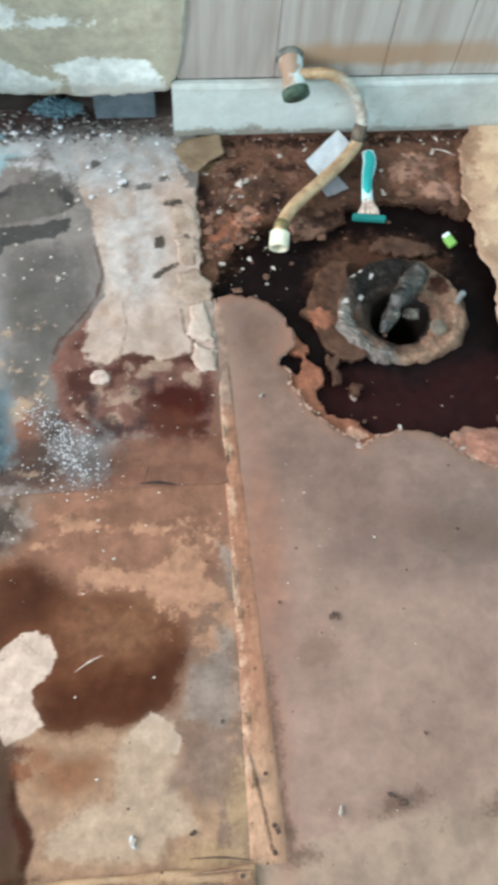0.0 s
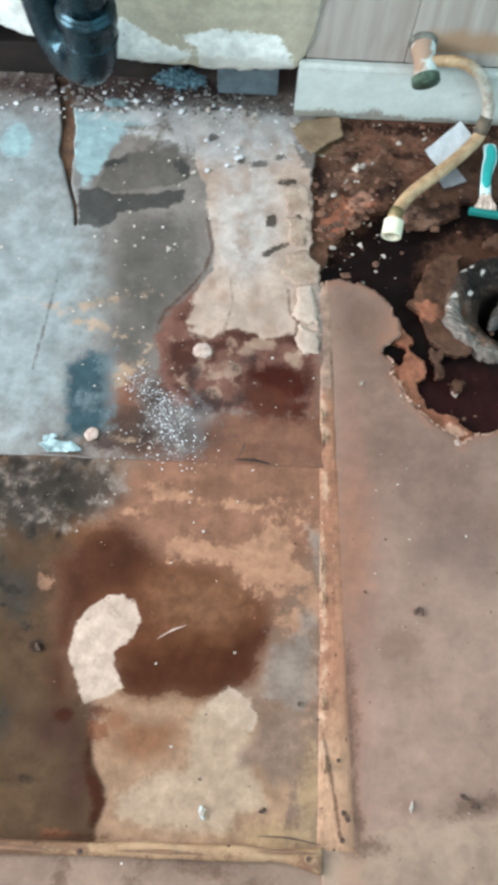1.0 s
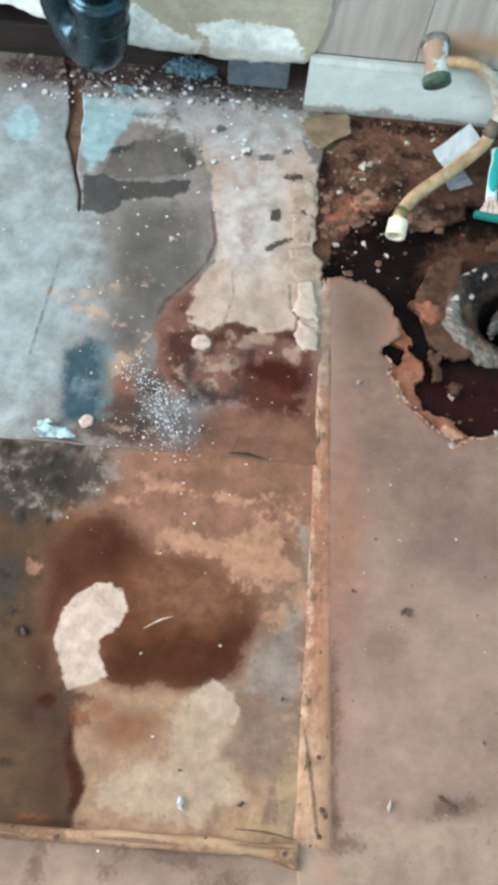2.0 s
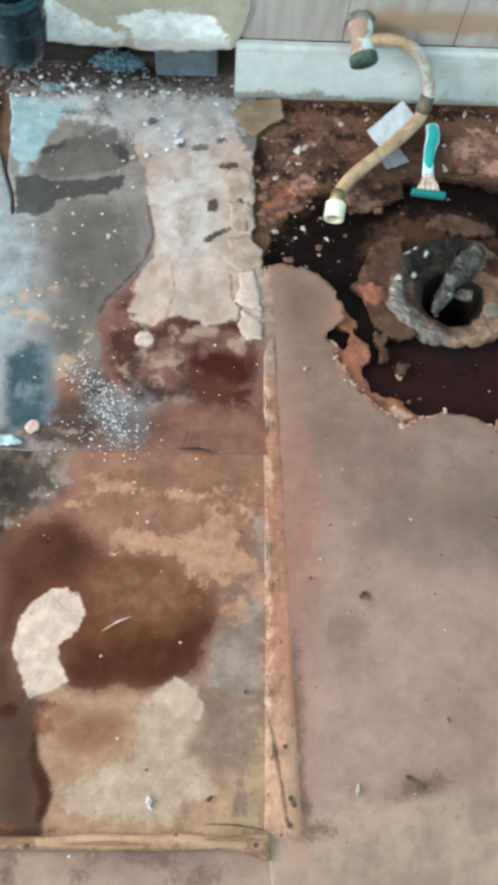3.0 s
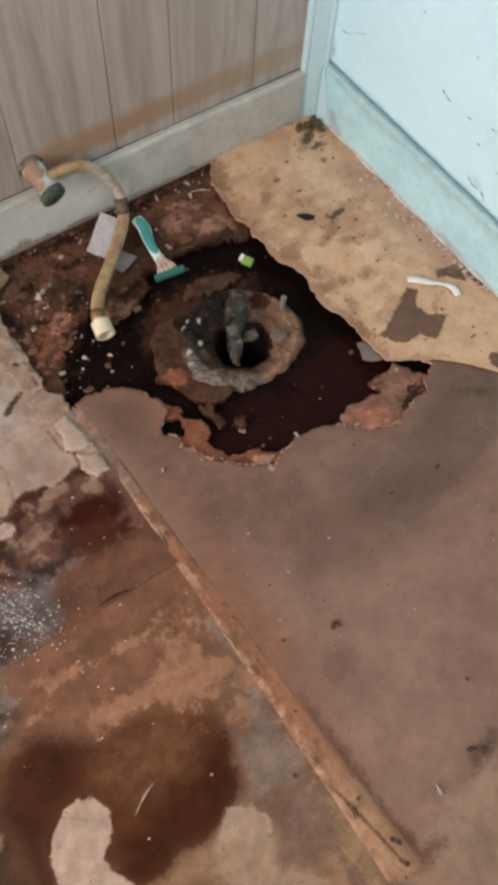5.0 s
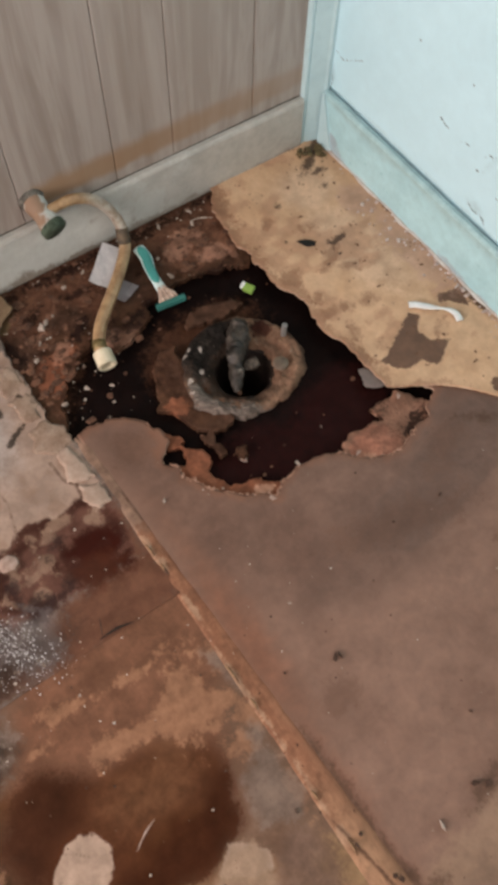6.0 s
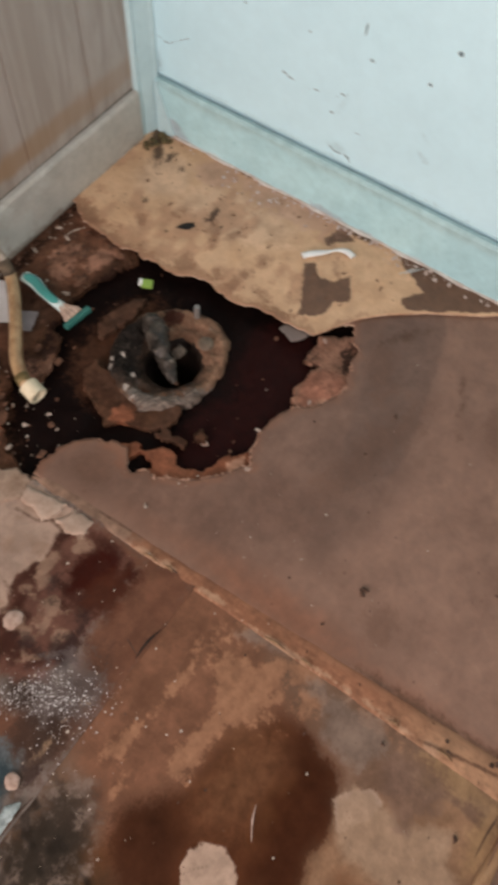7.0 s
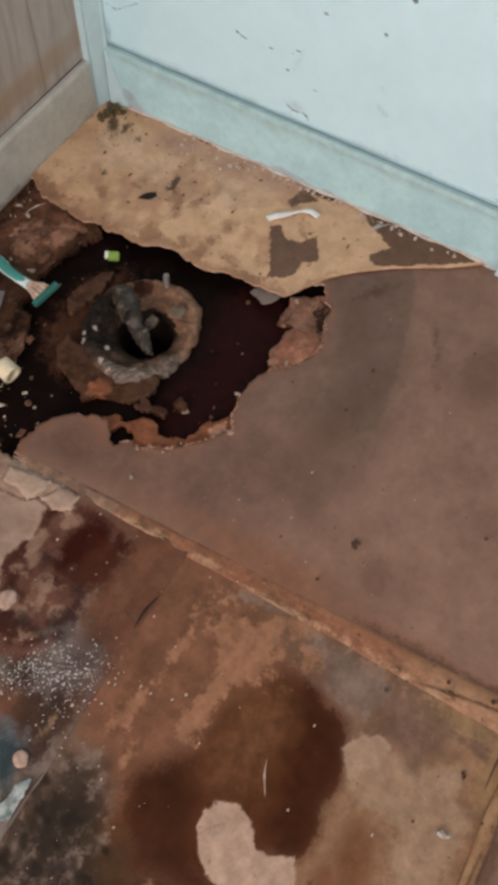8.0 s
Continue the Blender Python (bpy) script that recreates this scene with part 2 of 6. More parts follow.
CEMENT_TAN = surface("stained_cement", (0.36, 0.265, 0.205), (0.205, 0.13, 0.092), 30, 0.85, 0.0, 0.6)
CEMENT = surface("crumbled_cement", (0.45, 0.345, 0.282), (0.32, 0.225, 0.175), 22, 0.85, 0.0, 0.6)
BATTEN = stained("weathered_batten_wood", (0.325, 0.150, 0.088), (0.230, 0.096, 0.054), [
    ("greyed", (0.235, 0.152, 0.112), 2.5, 1.2, 0.85),
    ("pine", (0.365, 0.205, 0.124), 12.0, 1.0, 0.88),
    ("wet", (0.110, 0.048, 0.028), 3.0, 1.4, 0.6),
    ("chip", (0.38, 0.235, 0.155), 0.3, 0.5, 0.8),
    ("shadow_dirt", (0.060, 0.026, 0.016), 0.4, 0.3, 0.8),
], scale=14, roughness=0.65, bump=0.3, grain=(3.5, 0.8, 1), speck=(0.05, 0.022, 0.013), speck_amount=0.70, speck_scale=70, sheen=0.2, blotch=0.3)
BATTEN_CROSS = stained("pale_batten_wood", (0.40, 0.245, 0.14), (0.27, 0.148, 0.080), [
    ("wet", (0.10, 0.043, 0.023), 2.0, 1.8, 0.85),
], scale=14, roughness=0.62, bump=0.25, grain=(0.8, 3, 1), speck=(0.06, 0.03, 0.017), speck_amount=0.68, speck_scale=60, sheen=0.25, blotch=0.25)
WALL_PLAIN = surface("white_wall_plain", (0.505, 0.800, 0.895), (0.485, 0.780, 0.872), 6, 0.45, 0.0, 0.04)
TRIM_PLAIN = surface("gloss_trim_paint", (0.462, 0.69, 0.74), (0.405, 0.62, 0.67), 10, 0.35, 0.0, 0.06)
WHITE_WALL = stained("white_wall_paint", (0.505, 0.800, 0.895), (0.485, 0.780, 0.872), [
    ("scuff", (0.046, 0.072, 0.080), 0.14, 0.06, 0.85),
    ("grey", (0.340, 0.530, 0.585), 1.2, 0.8, 0.5),
], scale=6, roughness=0.45, bump=0.04, blotch=0.03)
SKIRT_WHITE = stained("gloss_skirting_paint", (0.400, 0.70, 0.755), (0.345, 0.63, 0.685), [
    ("dirt", (0.50, 0.52, 0.53), 0.8, 0.5, 0.6),
    # Top edge wear, with the edge's shadow line painted into it.
    ("worn", (0.300, 0.480, 0.500), 1.6, 0.8, 0.65),
    ("smudge_shade", (0.30, 0.33, 0.38), 0.8, 0.7, 0.65),
], scale=12, roughness=0.35, bump=0.06, speck=(0.34, 0.36, 0.34), speck_amount=0.77, speck_scale=80, blotch=0.08)
SKIRT_GREY = stained("grey_skirting_paint", (0.57, 0.605, 0.575), (0.50, 0.53, 0.50), [
    ("dirt", (0.20, 0.17, 0.135), 1.0, 1.0, 0.85),
    # Also darkens the right end, where the corner's shade is painted in.
    ("worn", (0.37, 0.355, 0.32), 1.6, 1.2, 0.6),
    ("smudge_shade", (0.20, 0.17, 0.14), 1.2, 1.0, 0.5),
], scale=12, roughness=0.4, bump=0.06, speck=(0.3, 0.28, 0.25), speck_amount=0.75, speck_scale=80, blotch=0.08)
PLASTER = stained("old_plaster_wall", (0.46, 0.42, 0.325), (0.39, 0.35, 0.265), [
    ("white", (0.70, 0.72, 0.69), 0.5, 0.7, 0.95),
    ("grime_shade", (0.30, 0.265, 0.21), 1.5, 1.2, 0.6),
], scale=13, roughness=0.75, bump=0.3, speck=(0.3, 0.26, 0.2), speck_amount=0.74, speck_scale=80)
CHIP_WHITE = surface("paint_chip_white", (0.54, 0.48, 0.42), (0.25, 0.19, 0.155), 110, 0.8)
CHIP_PINK = surface("plaster_chip_pink", (0.44, 0.330, 0.282), (0.28, 0.188, 0.150), 120, 0.85)
ROTTEN_CRUMB = surface("rotten_crumb", (0.175, 0.081, 0.050), (0.055, 0.028, 0.018), 60, 0.85)
DARK_WOOD = surface("dark_wet_splinter", (0.030, 0.020, 0.015), (0.012, 0.008, 0.006), 120, 0.7)
CHIP_BROWN = surface("wood_crumb_brown", (0.11, 0.06, 0.04), (0.04, 0.022, 0.016), 120, 0.8)
CHIP_PALE_BLUE = surface("paint_flake_pale_blue", (0.33, 0.42, 0.43), (0.11, 0.15, 0.155), 110, 0.55)
CHIP_BLUISH = surface("paint_flake_bluish_white", (0.50, 0.57, 0.58), (0.33, 0.39, 0.40), 120, 0.6)
CHIP_ROSE = surface("plaster_chip_rose", (0.66, 0.585, 0.545), (0.40, 0.29, 0.245), 110, 0.85)
SEALANT = surface("grubby_sealant", (0.58, 0.62, 0.60), (0.42, 0.34, 0.30), 40, 0.6)
def tube_paint():
    """Tan paint; the weathered grey of the upper bend includes its pale highlight, painted in."""
    m, tree, shader = material("painted_copper_tube")
    fine = noise_of(tree, 60, 4)
    axes = node(tree, "ShaderNodeSeparateXYZ", {0: place_of(tree)})
    height = math_of(tree, "ADD", axes.outputs[2], math_of(tree, "MULTIPLY", math_of(tree, "SUBTRACT", fine, 0.5), 0.05))
    tan = mix(tree, ramp(tree, fine, 0.35, 0.65), (0.29, 0.165, 0.085), (0.46, 0.30, 0.165))
    grey = mix(tree, ramp(tree, fine, 0.35, 0.65), (0.33, 0.25, 0.19), (0.52, 0.49, 0.43))
    tree.links.new(mix(tree, math_of(tree, "MULTIPLY", ramp(tree, height, 0.028, 0.05), ramp(tree, axes.outputs[0], -0.475, -0.440)), tan, grey), shader.inputs["Base Color"])
    shader.inputs["Roughness"].default_value = 0.42
    relief(tree, shader, fine, 0.15)
    return m


COPPER = tube_paint()
IVORY = surface("ivory_plastic", (0.70, 0.64, 0.49), (0.60, 0.53, 0.38), 60, 0.4)
BRASS_BODY = surface("limed_brass_body", (0.54, 0.60, 0.58), (0.34, 0.24, 0.17), 24, 0.6, 0.0, 0.4, spots=(0.30, 0.195, 0.135), spot_amount=0.525, spot_scale=16)
VERDIGRIS = surface("verdigris", (0.075, 0.112, 0.078), (0.028, 0.044, 0.030), 120, 0.75)
TEAL = plain("teal_plastic", (0.03, 0.29, 0.27), 0.35)
MINT = plain("pale_mint_plastic", (0.58, 0.76, 0.76), 0.35)
BRISTLE = surface("dirty_pink_plastic", (0.60, 0.46, 0.38), (0.34, 0.23, 0.18), 200, 0.7)
PACKET = plain("white_paper", (0.82, 0.84, 0.86), 0.6)
PACKET_GREY = plain("grey_paper", (0.42, 0.40, 0.42), 0.65)
FLAP_GREY = plain("grey_sheet_back", (0.155, 0.128, 0.118), 0.7)
FLAP_OLIVE = surface("olive_sheet_back", (0.215, 0.145, 0.088), (0.135, 0.086, 0.050), 30, 0.7)
TEAL_DARK = plain("dark_teal_plastic", (0.018, 0.165, 0.145), 0.35)
GREEN = plain("lime_green_plastic", (0.20, 0.37, 0.08), 0.4)
WHITE_PLASTIC = plain("white_plastic", (0.72, 0.78, 0.78), 0.35)
BLACK_PLASTIC = surface("black_abs_pipe", (0.003, 0.009, 0.013), (0.002, 0.006, 0.009), 12, 0.24, 0.0, 0.04, gloss=0.5)
# The blue of the reflected daylight is put into the specular tint.
BLACK_PLASTIC.node_tree.nodes["Principled BSDF"].inputs["Specular Tint"].default_value = (0.5, 0.86, 1.0, 1)
# The hollow's shade is put into these two near-black colours.
CAVITY = surface("shaded_cavity_fill", (0.03, 0.022, 0.018), (0.01, 0.008, 0.007), 50, 0.9, 0.0, 0.8)
CAVITY_WOOD = surface("shaded_sole_plate_wood", (0.022, 0.015, 0.012), (0.009, 0.007, 0.006), 40, 0.8, stretch=(0.4, 2, 2))
BLOCK = surface("blue_grey_block", (0.12, 0.15, 0.17), (0.075, 0.095, 0.11), 50, 0.6)
FLUFF = surface("blue_insulation_fibre", (0.15, 0.25, 0.29), (0.05, 0.095, 0.12), 120, 0.95, 0.0, 0.8)
STEEL = plain("grey_corroded_steel", (0.27, 0.26, 0.25), 0.5, 0.4)
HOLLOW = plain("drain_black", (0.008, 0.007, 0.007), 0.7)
ROOM_WALL = surface("room_wall_paint", (0.62, 0.60, 0.56), (0.56, 0.54, 0.5), 4, 0.7)
CEILING = surface("ceiling_paint", (0.72, 0.71, 0.68), (0.68, 0.67, 0.64), 4, 0.8)


def panel_material():
    """Pale printed wood panelling: vertical figure, darker drips, and a brown water stain along its foot."""
    m, tree, shader = material("printed_wood_panel")
    streak, fine = noise_of(tree, 8, 5, (2.2, 1, 0.3), 0.6, 1.6), noise_of(tree, 60, 5, (3.5, 1, 0.12), 0.7)
    colour = mix(tree, ramp(tree, streak, 0.38, 0.62), (0.312, 0.268, 0.237), (0.384, 0.342, 0.312))
    colour = mix(tree, math_of(tree, "MULTIPLY", ramp(tree, fine, 0.52, 0.7), 0.25), colour, (0.27, 0.22, 0.185))
    drip = noise_of(tree, 7, 3, (4.0, 1, 0.22), 0.5)
    colour = mix(tree, math_of(tree, "MULTIPLY", ramp(tree, drip, 0.57, 0.70), 0.3), colour, (0.25, 0.19, 0.15))
    figure = node(tree, "ShaderNodeTexWave", {"Vector": place_of(tree, (1, 1, 0.16)), "Scale": 7.0, "Distortion": 9.0, "Detail": 2.0, "Detail Scale": 0.8}).outputs["Fac"]
    colour = mix(tree, math_of(tree, "MULTIPLY", ramp(tree, figure, 0.80, 0.98), 0.28), colour, (0.235, 0.190, 0.160))
    axes = node(tree, "ShaderNodeSeparateXYZ", {0: place_of(tree)})
    wobble = math_of(tree, "MULTIPLY", math_of(tree, "SUBTRACT", noise_of(tree, 22, 4), 0.5), 0.022)
    height = math_of(tree, "ADD", axes.outputs[2], wobble)
    band = math_of(tree, "MULTIPLY", ramp(tree, height, 0.116, 0.13), math_of(tree, "SUBTRACT", 1.0, ramp(tree, height, 0.148, 0.172)))
    along = math_of(tree, "MULTIPLY", ramp(tree, axes.outputs[0], -0.545, -0.515), math_of(tree, "SUBTRACT", 1.0, math_of(tree, "MULTIPLY", ramp(tree, axes.outputs[0], -0.42, -0.05), 0.5)))
    colour = mix(tree, math_of(tree, "MULTIPLY", math_of(tree, "MULTIPLY", band, along), 0.88), colour, (0.31, 0.19, 0.112))
    tree.links.new(colour, shader.inputs["Base Color"])
    shader.inputs["Roughness"].default_value = 0.5
    relief(tree, shader, fine, 0.12)
    return m


PANEL = panel_material()
GROOVE = plain("panel_groove_dark", (0.11, 0.085, 0.07), 0.8)

# ---- builders ----


def mesh_object(name, bm, mat, parent=None, smooth=False):
    data = bpy.data.meshes.new(name)
    bm.normal_update()
    bm.to_mesh(data)
    bm.free()
    for m in mat if isinstance(mat, (list, tuple)) else [mat]:
        data.materials.append(m)
    if smooth:
        data.shade_smooth()
    ob = new(name, data)
    ob.parent = parent
    return ob


def part(name, bm, mat, parent, label="", smooth=False):
    return tagged(mesh_object(name, bm, mat, parent, smooth), label)


def empty(name, place=(0, 0, 0)):
    ob = new(name)
    ob.location = place
    ob.empty_display_size = 0.02
    return ob


def box(x0, x1, y0, y1, z0, z1, bevel=0.0, segments=2, bm=None):
    bm = bm or bmesh.new()
    made = bmesh.ops.create_cube(bm, size=1)["verts"]
    for v in made:
        v.co = Vector((x0 + (v.co.x + 0.5) * (x1 - x0), y0 + (v.co.y + 0.5) * (y1 - y0), z0 + (v.co.z + 0.5) * (z1 - z0)))
    if bevel:
        bmesh.ops.bevel(bm, geom=list({e for v in made for e in v.link_edges}), offset=bevel, segments=segments, affect="EDGES", profile=0.6)
    return bm


def sweep(points, radius, sides=16, steps=8, closed=True, bm=None):
    """A tube along a smooth line through the points. radius: a number, or a function of 0..1."""
    bm = bm or bmesh.new()
    p = [Vector(q) for q in points]
    line = []
    for i in range(len(p) - 1):
        a, b, c, d = p[max(0, i - 1)], p[i], p[i + 1], p[min(len(p) - 1, i + 2)]
        for k in range(steps):
            t = k / steps
            line.append(0.5 * ((2 * b) + (c - a) * t + (2 * a - 5 * b + 4 * c - d) * t * t + (3 * b - a - 3 * c + d) * t ** 3))
    line.append(p[-1])
    side, rings = None, []
    for i, q in enumerate(line):
        way = (line[min(i + 1, len(line) - 1)] - line[max(i - 1, 0)]).normalized()
        if side is None:
            side = way.orthogonal().normalized()
        side = (side - way * side.dot(way)).normalized()
        up = way.cross(side)
        r = radius(i / (len(line) - 1)) if callable(radius) else radius
        rings.append([bm.verts.new(q + (side * math.cos(2 * math.pi * k / sides) + up * math.sin(2 * math.pi * k / sides)) * r) for k in range(sides)])
    for a, b in zip(rings, rings[1:]):
        for k in range(sides):
            bm.faces.new((a[k], a[(k + 1) % sides], b[(k + 1) % sides], b[k]))
    if closed:
        bm.faces.new(reversed(rings[0]))
        bm.faces.new(rings[-1])
    return bm


def lathe(profile, sides=40, wobble=None):
    """Turns a profile of (radius, height) round z; wobble(angle, radius, height) gives the shift in radius and height."""
    bm, rings = bmesh.new(), []
    for r, z in profile:
        ring = []
        for k in range(sides):
            a = 2 * math.pi * k / sides
            dr, dz = wobble(a, r, z) if wobble else (0, 0)
            ring.append(bm.verts.new(((r + dr) * math.cos(a), (r + dr) * math.sin(a), z + dz)))
        rings.append(ring)
    for a, b in zip(rings, rings[1:]):
        for k in range(sides):
            bm.faces.new((a[k], a[(k + 1) % sides], b[(k + 1) % sides], b[k]))
    return bm


def sheet(name, shape, bounds, cell, mats, fields=None, height=None, thick=0.003, base=0.0, put=None, parent=None):
    """A thin layer with a torn outline: a fine grid cut along shape = 0, with a cut edge. put(u, v, h) sets it into the room."""
    u0, u1, v0, v1 = bounds
    nu, nv = int(round((u1 - u0) / cell)) + 1, int(round((v1 - v0) / cell)) + 1
    U, V = np.meshgrid(np.linspace(u0, u1, nu), np.linspace(v0, v1, nv), indexing="ij")
    D = shape(U, V)
    keep = (D[:-1, :-1] + D[1:, :-1] + D[:-1, 1:] + D[1:, 1:]) < 0
    count = np.zeros(U.shape, int)
    for du, dv in ((0, 0), (1, 0), (0, 1), (1, 1)):
        count[du:du + nu - 1, dv:dv + nv - 1] += keep
    e = cell * 0.3
    gu, gv = (shape(U + e, V) - shape(U - e, V)) / (2 * e), (shape(U, V + e) - shape(U, V - e)) / (2 * e)
    size = np.maximum(gu * gu + gv * gv, 0.25)
    rim = (count > 0) & (count < 4) & (np.abs(D) < cell * 1.5)
    su, sv = np.clip(-D * gu / size, -0.7 * cell, 0.7 * cell), np.clip(-D * gv / size, -0.7 * cell, 0.7 * cell)
    inner_u, inner_v = (U > u0 + 1e-9) & (U < u1 - 1e-9), (V > v0 + 1e-9) & (V < v1 - 1e-9)
    U, V = U + np.where(rim & inner_u, su, 0), V + np.where(rim & inner_v, sv, 0)
    H = base + (height(U, V, D) if height else 0 * U)
    put = put or (lambda u, v, h: (u, v, h))
    X, Y, Z = put(U, V, H)
    index = -np.ones(U.shape, int)
    used = count > 0
    index[used] = np.arange(used.sum())
    top = np.stack([X[used], Y[used], Z[used]], 1)
    i, j = np.nonzero(keep)
    quads = np.stack([index[i, j], index[i + 1, j], index[i + 1, j + 1], index[i, j + 1]], 1)
    edges = {}
    for q in quads:
        for a, b in zip(q, np.roll(q, -1)):
            if (b, a) in edges:
                del edges[(b, a)]
            else:
                edges[(a, b)] = True
    X, Y, Z = put(U, V, H - thick)
    low = np.stack([X[used], Y[used], Z[used]], 1)
    border = sorted({k for edge in edges for k in edge})
    under = {k: len(top) + n for n, k in enumerate(border)}
    verts = np.concatenate([top, low[border]])
    skirt = [(b, a, under[a], under[b]) for a, b in edges]
    data = bpy.data.meshes.new(name)
    data.from_pydata(verts.tolist(), [], quads.tolist() + skirt)
    for m in mats:
        data.materials.append(m)
    data.polygons.foreach_set("material_index", [0] * len(quads) + [min(1, len(mats) - 1)] * len(skirt))
    data.polygons.foreach_set("use_smooth", [True] * len(quads) + [False] * len(skirt))
    for key, f in (fields or {}).items():
        values = -100 * np.clip(f(U, V), -0.3, 0.3)[used]
        layer = data.attributes.new(key, "FLOAT", "POINT")
        layer.data.foreach_set("value", np.concatenate([values, values[border]]).astype(np.float32))
    data.update()
    ob = new(name, data)
    ob.parent = parent
    return ob


def lump(sx, sy, sz, seed, sharp=0.35, detail=1):
    """An irregular crumb."""
    bm = bmesh.new()
    bmesh.ops.create_icosphere(bm, subdivisions=detail, radius=1)
    for v in bm.verts:
        k = 1 + sharp * noise.noise(v.co * 1.7 + Vector((seed * 3.1, seed * 1.7, 0)))
        v.co = Vector((v.co.x * sx * k, v.co.y * sy * k, v.co.z * sz * k))
    return bm


def scatter(name, count, spots, sizes, mat, label, category, seed, ground=0.0, flat=0.45):
    """Many loose crumbs in one mesh: four- to six-cornered flakes round the given spots (x, y, spread x, spread y, share)."""
    rng = np.random.RandomState(seed)
    weights = np.array([s[4] for s in spots], float)
    verts, faces = [], []
    for _ in range(count):
        x, y, sx, sy, _w = spots[rng.choice(len(spots), p=weights / weights.sum())]
        px, py = x + rng.randn() * sx, y + rng.randn() * sy
        if py > -0.016 and px > -0.7 or px > -0.015:
            continue
        r = sizes[0] + (sizes[1] - sizes[0]) * rng.rand() ** 2.5
        n, turn, h = rng.randint(4, 7), rng.rand() * 6.3, r * flat * (0.5 + rng.rand())
        g = ground(px, py) if callable(ground) else ground
        first = len(verts)
        stretch = 0.5 + 0.5 * rng.rand()
        tilt = (rng.rand(2) - 0.5) * 0.5
        for level in (0, 1):
            for k in range(n):
                a = turn + 2 * math.pi * k / n + rng.rand() * 0.4
                q = r * (0.7 + 0.4 * rng.rand()) * (1.0 if level == 0 else 0.75)
                dx, dy = q * math.cos(a), q * stretch * math.sin(a)
                verts.append((px + dx, py + dy, g + level * h + max(0.0, tilt[0] * dx + tilt[1] * dy)))
        faces.append(tuple(range(first + n, first + 2 * n)))
        faces += [(first + k, first + (k + 1) % n, first + n + (k + 1) % n, first + n + k) for k in range(n)]
    data = bpy.data.meshes.new(name)
    data.from_pydata(verts, [], faces)
    data.materials.append(mat)
    data.update()
    return tagged(new(name, data), label, category, kind="stuff")

# ---- the floor, layer by layer ----
RING_X, RING_Y = -0.380, -0.328

hole = outline([(-0.70, 0.09), (-0.66, -0.02), (-0.665, -0.24), (-0.655, -0.300), (-0.62, -0.298), (-0.59, -0.304), (-0.57, -0.318), (-0.556, -0.334), (-0.549, -0.356), (-0.549, -0.378), (-0.568, -0.392), (-0.574, -0.407), (-0.556, -0.422), (-0.562, -0.437), (-0.546, -0.453),
                (-0.540, -0.467), (-0.528, -0.485), (-0.509, -0.506), (-0.485, -0.520), (-0.467, -0.535), (-0.453, -0.522), (-0.422, -0.513), (-0.395, -0.516), (-0.369, -0.522), (-0.351, -0.532), (-0.340, -0.548), (-0.305, -0.571), (-0.276, -0.575), (-0.254, -0.567), (-0.235, -0.557),
                (-0.214, -0.556), (-0.204, -0.542), (-0.172, -0.528), (-0.19, -0.50), (-0.205, -0.46), (-0.21, -0.38), (-0.215, -0.26), (-0.22, -0.13), (-0.215, 0.09)])


def vinyl_shape(x, y):
    cut = hole(x, y) + rough(x, y, 0.004, 0.022, 3) + rough(x, y, 0.003, 0.007, 8)
    return np.maximum(np.maximum(-cut, -0.652 - x - 0.004 * vnoise(x, y, 0.06, 5)), np.maximum(x + 0.002, y - 0.03))


def vinyl_height(x, y, d):
    return 0.0006 * vnoise(x, y, 0.16, 2) * np.clip((x + 0.60) / 0.05, 0, 1) + 0.0030 * np.exp(-np.maximum(hole(x, y), 0) / 0.012) * (0.3 + 0.7 * vnoise(x, y, 0.04, 4))


drain_bore = oval(RING_X, RING_Y, 0.06, 0.06)
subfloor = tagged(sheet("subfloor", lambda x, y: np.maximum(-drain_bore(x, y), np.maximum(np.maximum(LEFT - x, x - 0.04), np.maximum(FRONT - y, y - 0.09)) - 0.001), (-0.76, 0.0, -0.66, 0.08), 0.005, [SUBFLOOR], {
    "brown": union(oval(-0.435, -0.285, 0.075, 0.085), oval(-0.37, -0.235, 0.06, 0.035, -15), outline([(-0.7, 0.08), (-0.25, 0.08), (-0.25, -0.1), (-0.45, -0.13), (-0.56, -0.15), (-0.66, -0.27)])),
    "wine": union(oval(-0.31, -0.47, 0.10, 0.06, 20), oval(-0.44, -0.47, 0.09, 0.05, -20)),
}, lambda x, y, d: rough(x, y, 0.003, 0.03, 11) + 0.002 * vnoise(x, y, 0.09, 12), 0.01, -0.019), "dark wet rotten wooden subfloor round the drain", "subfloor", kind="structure")

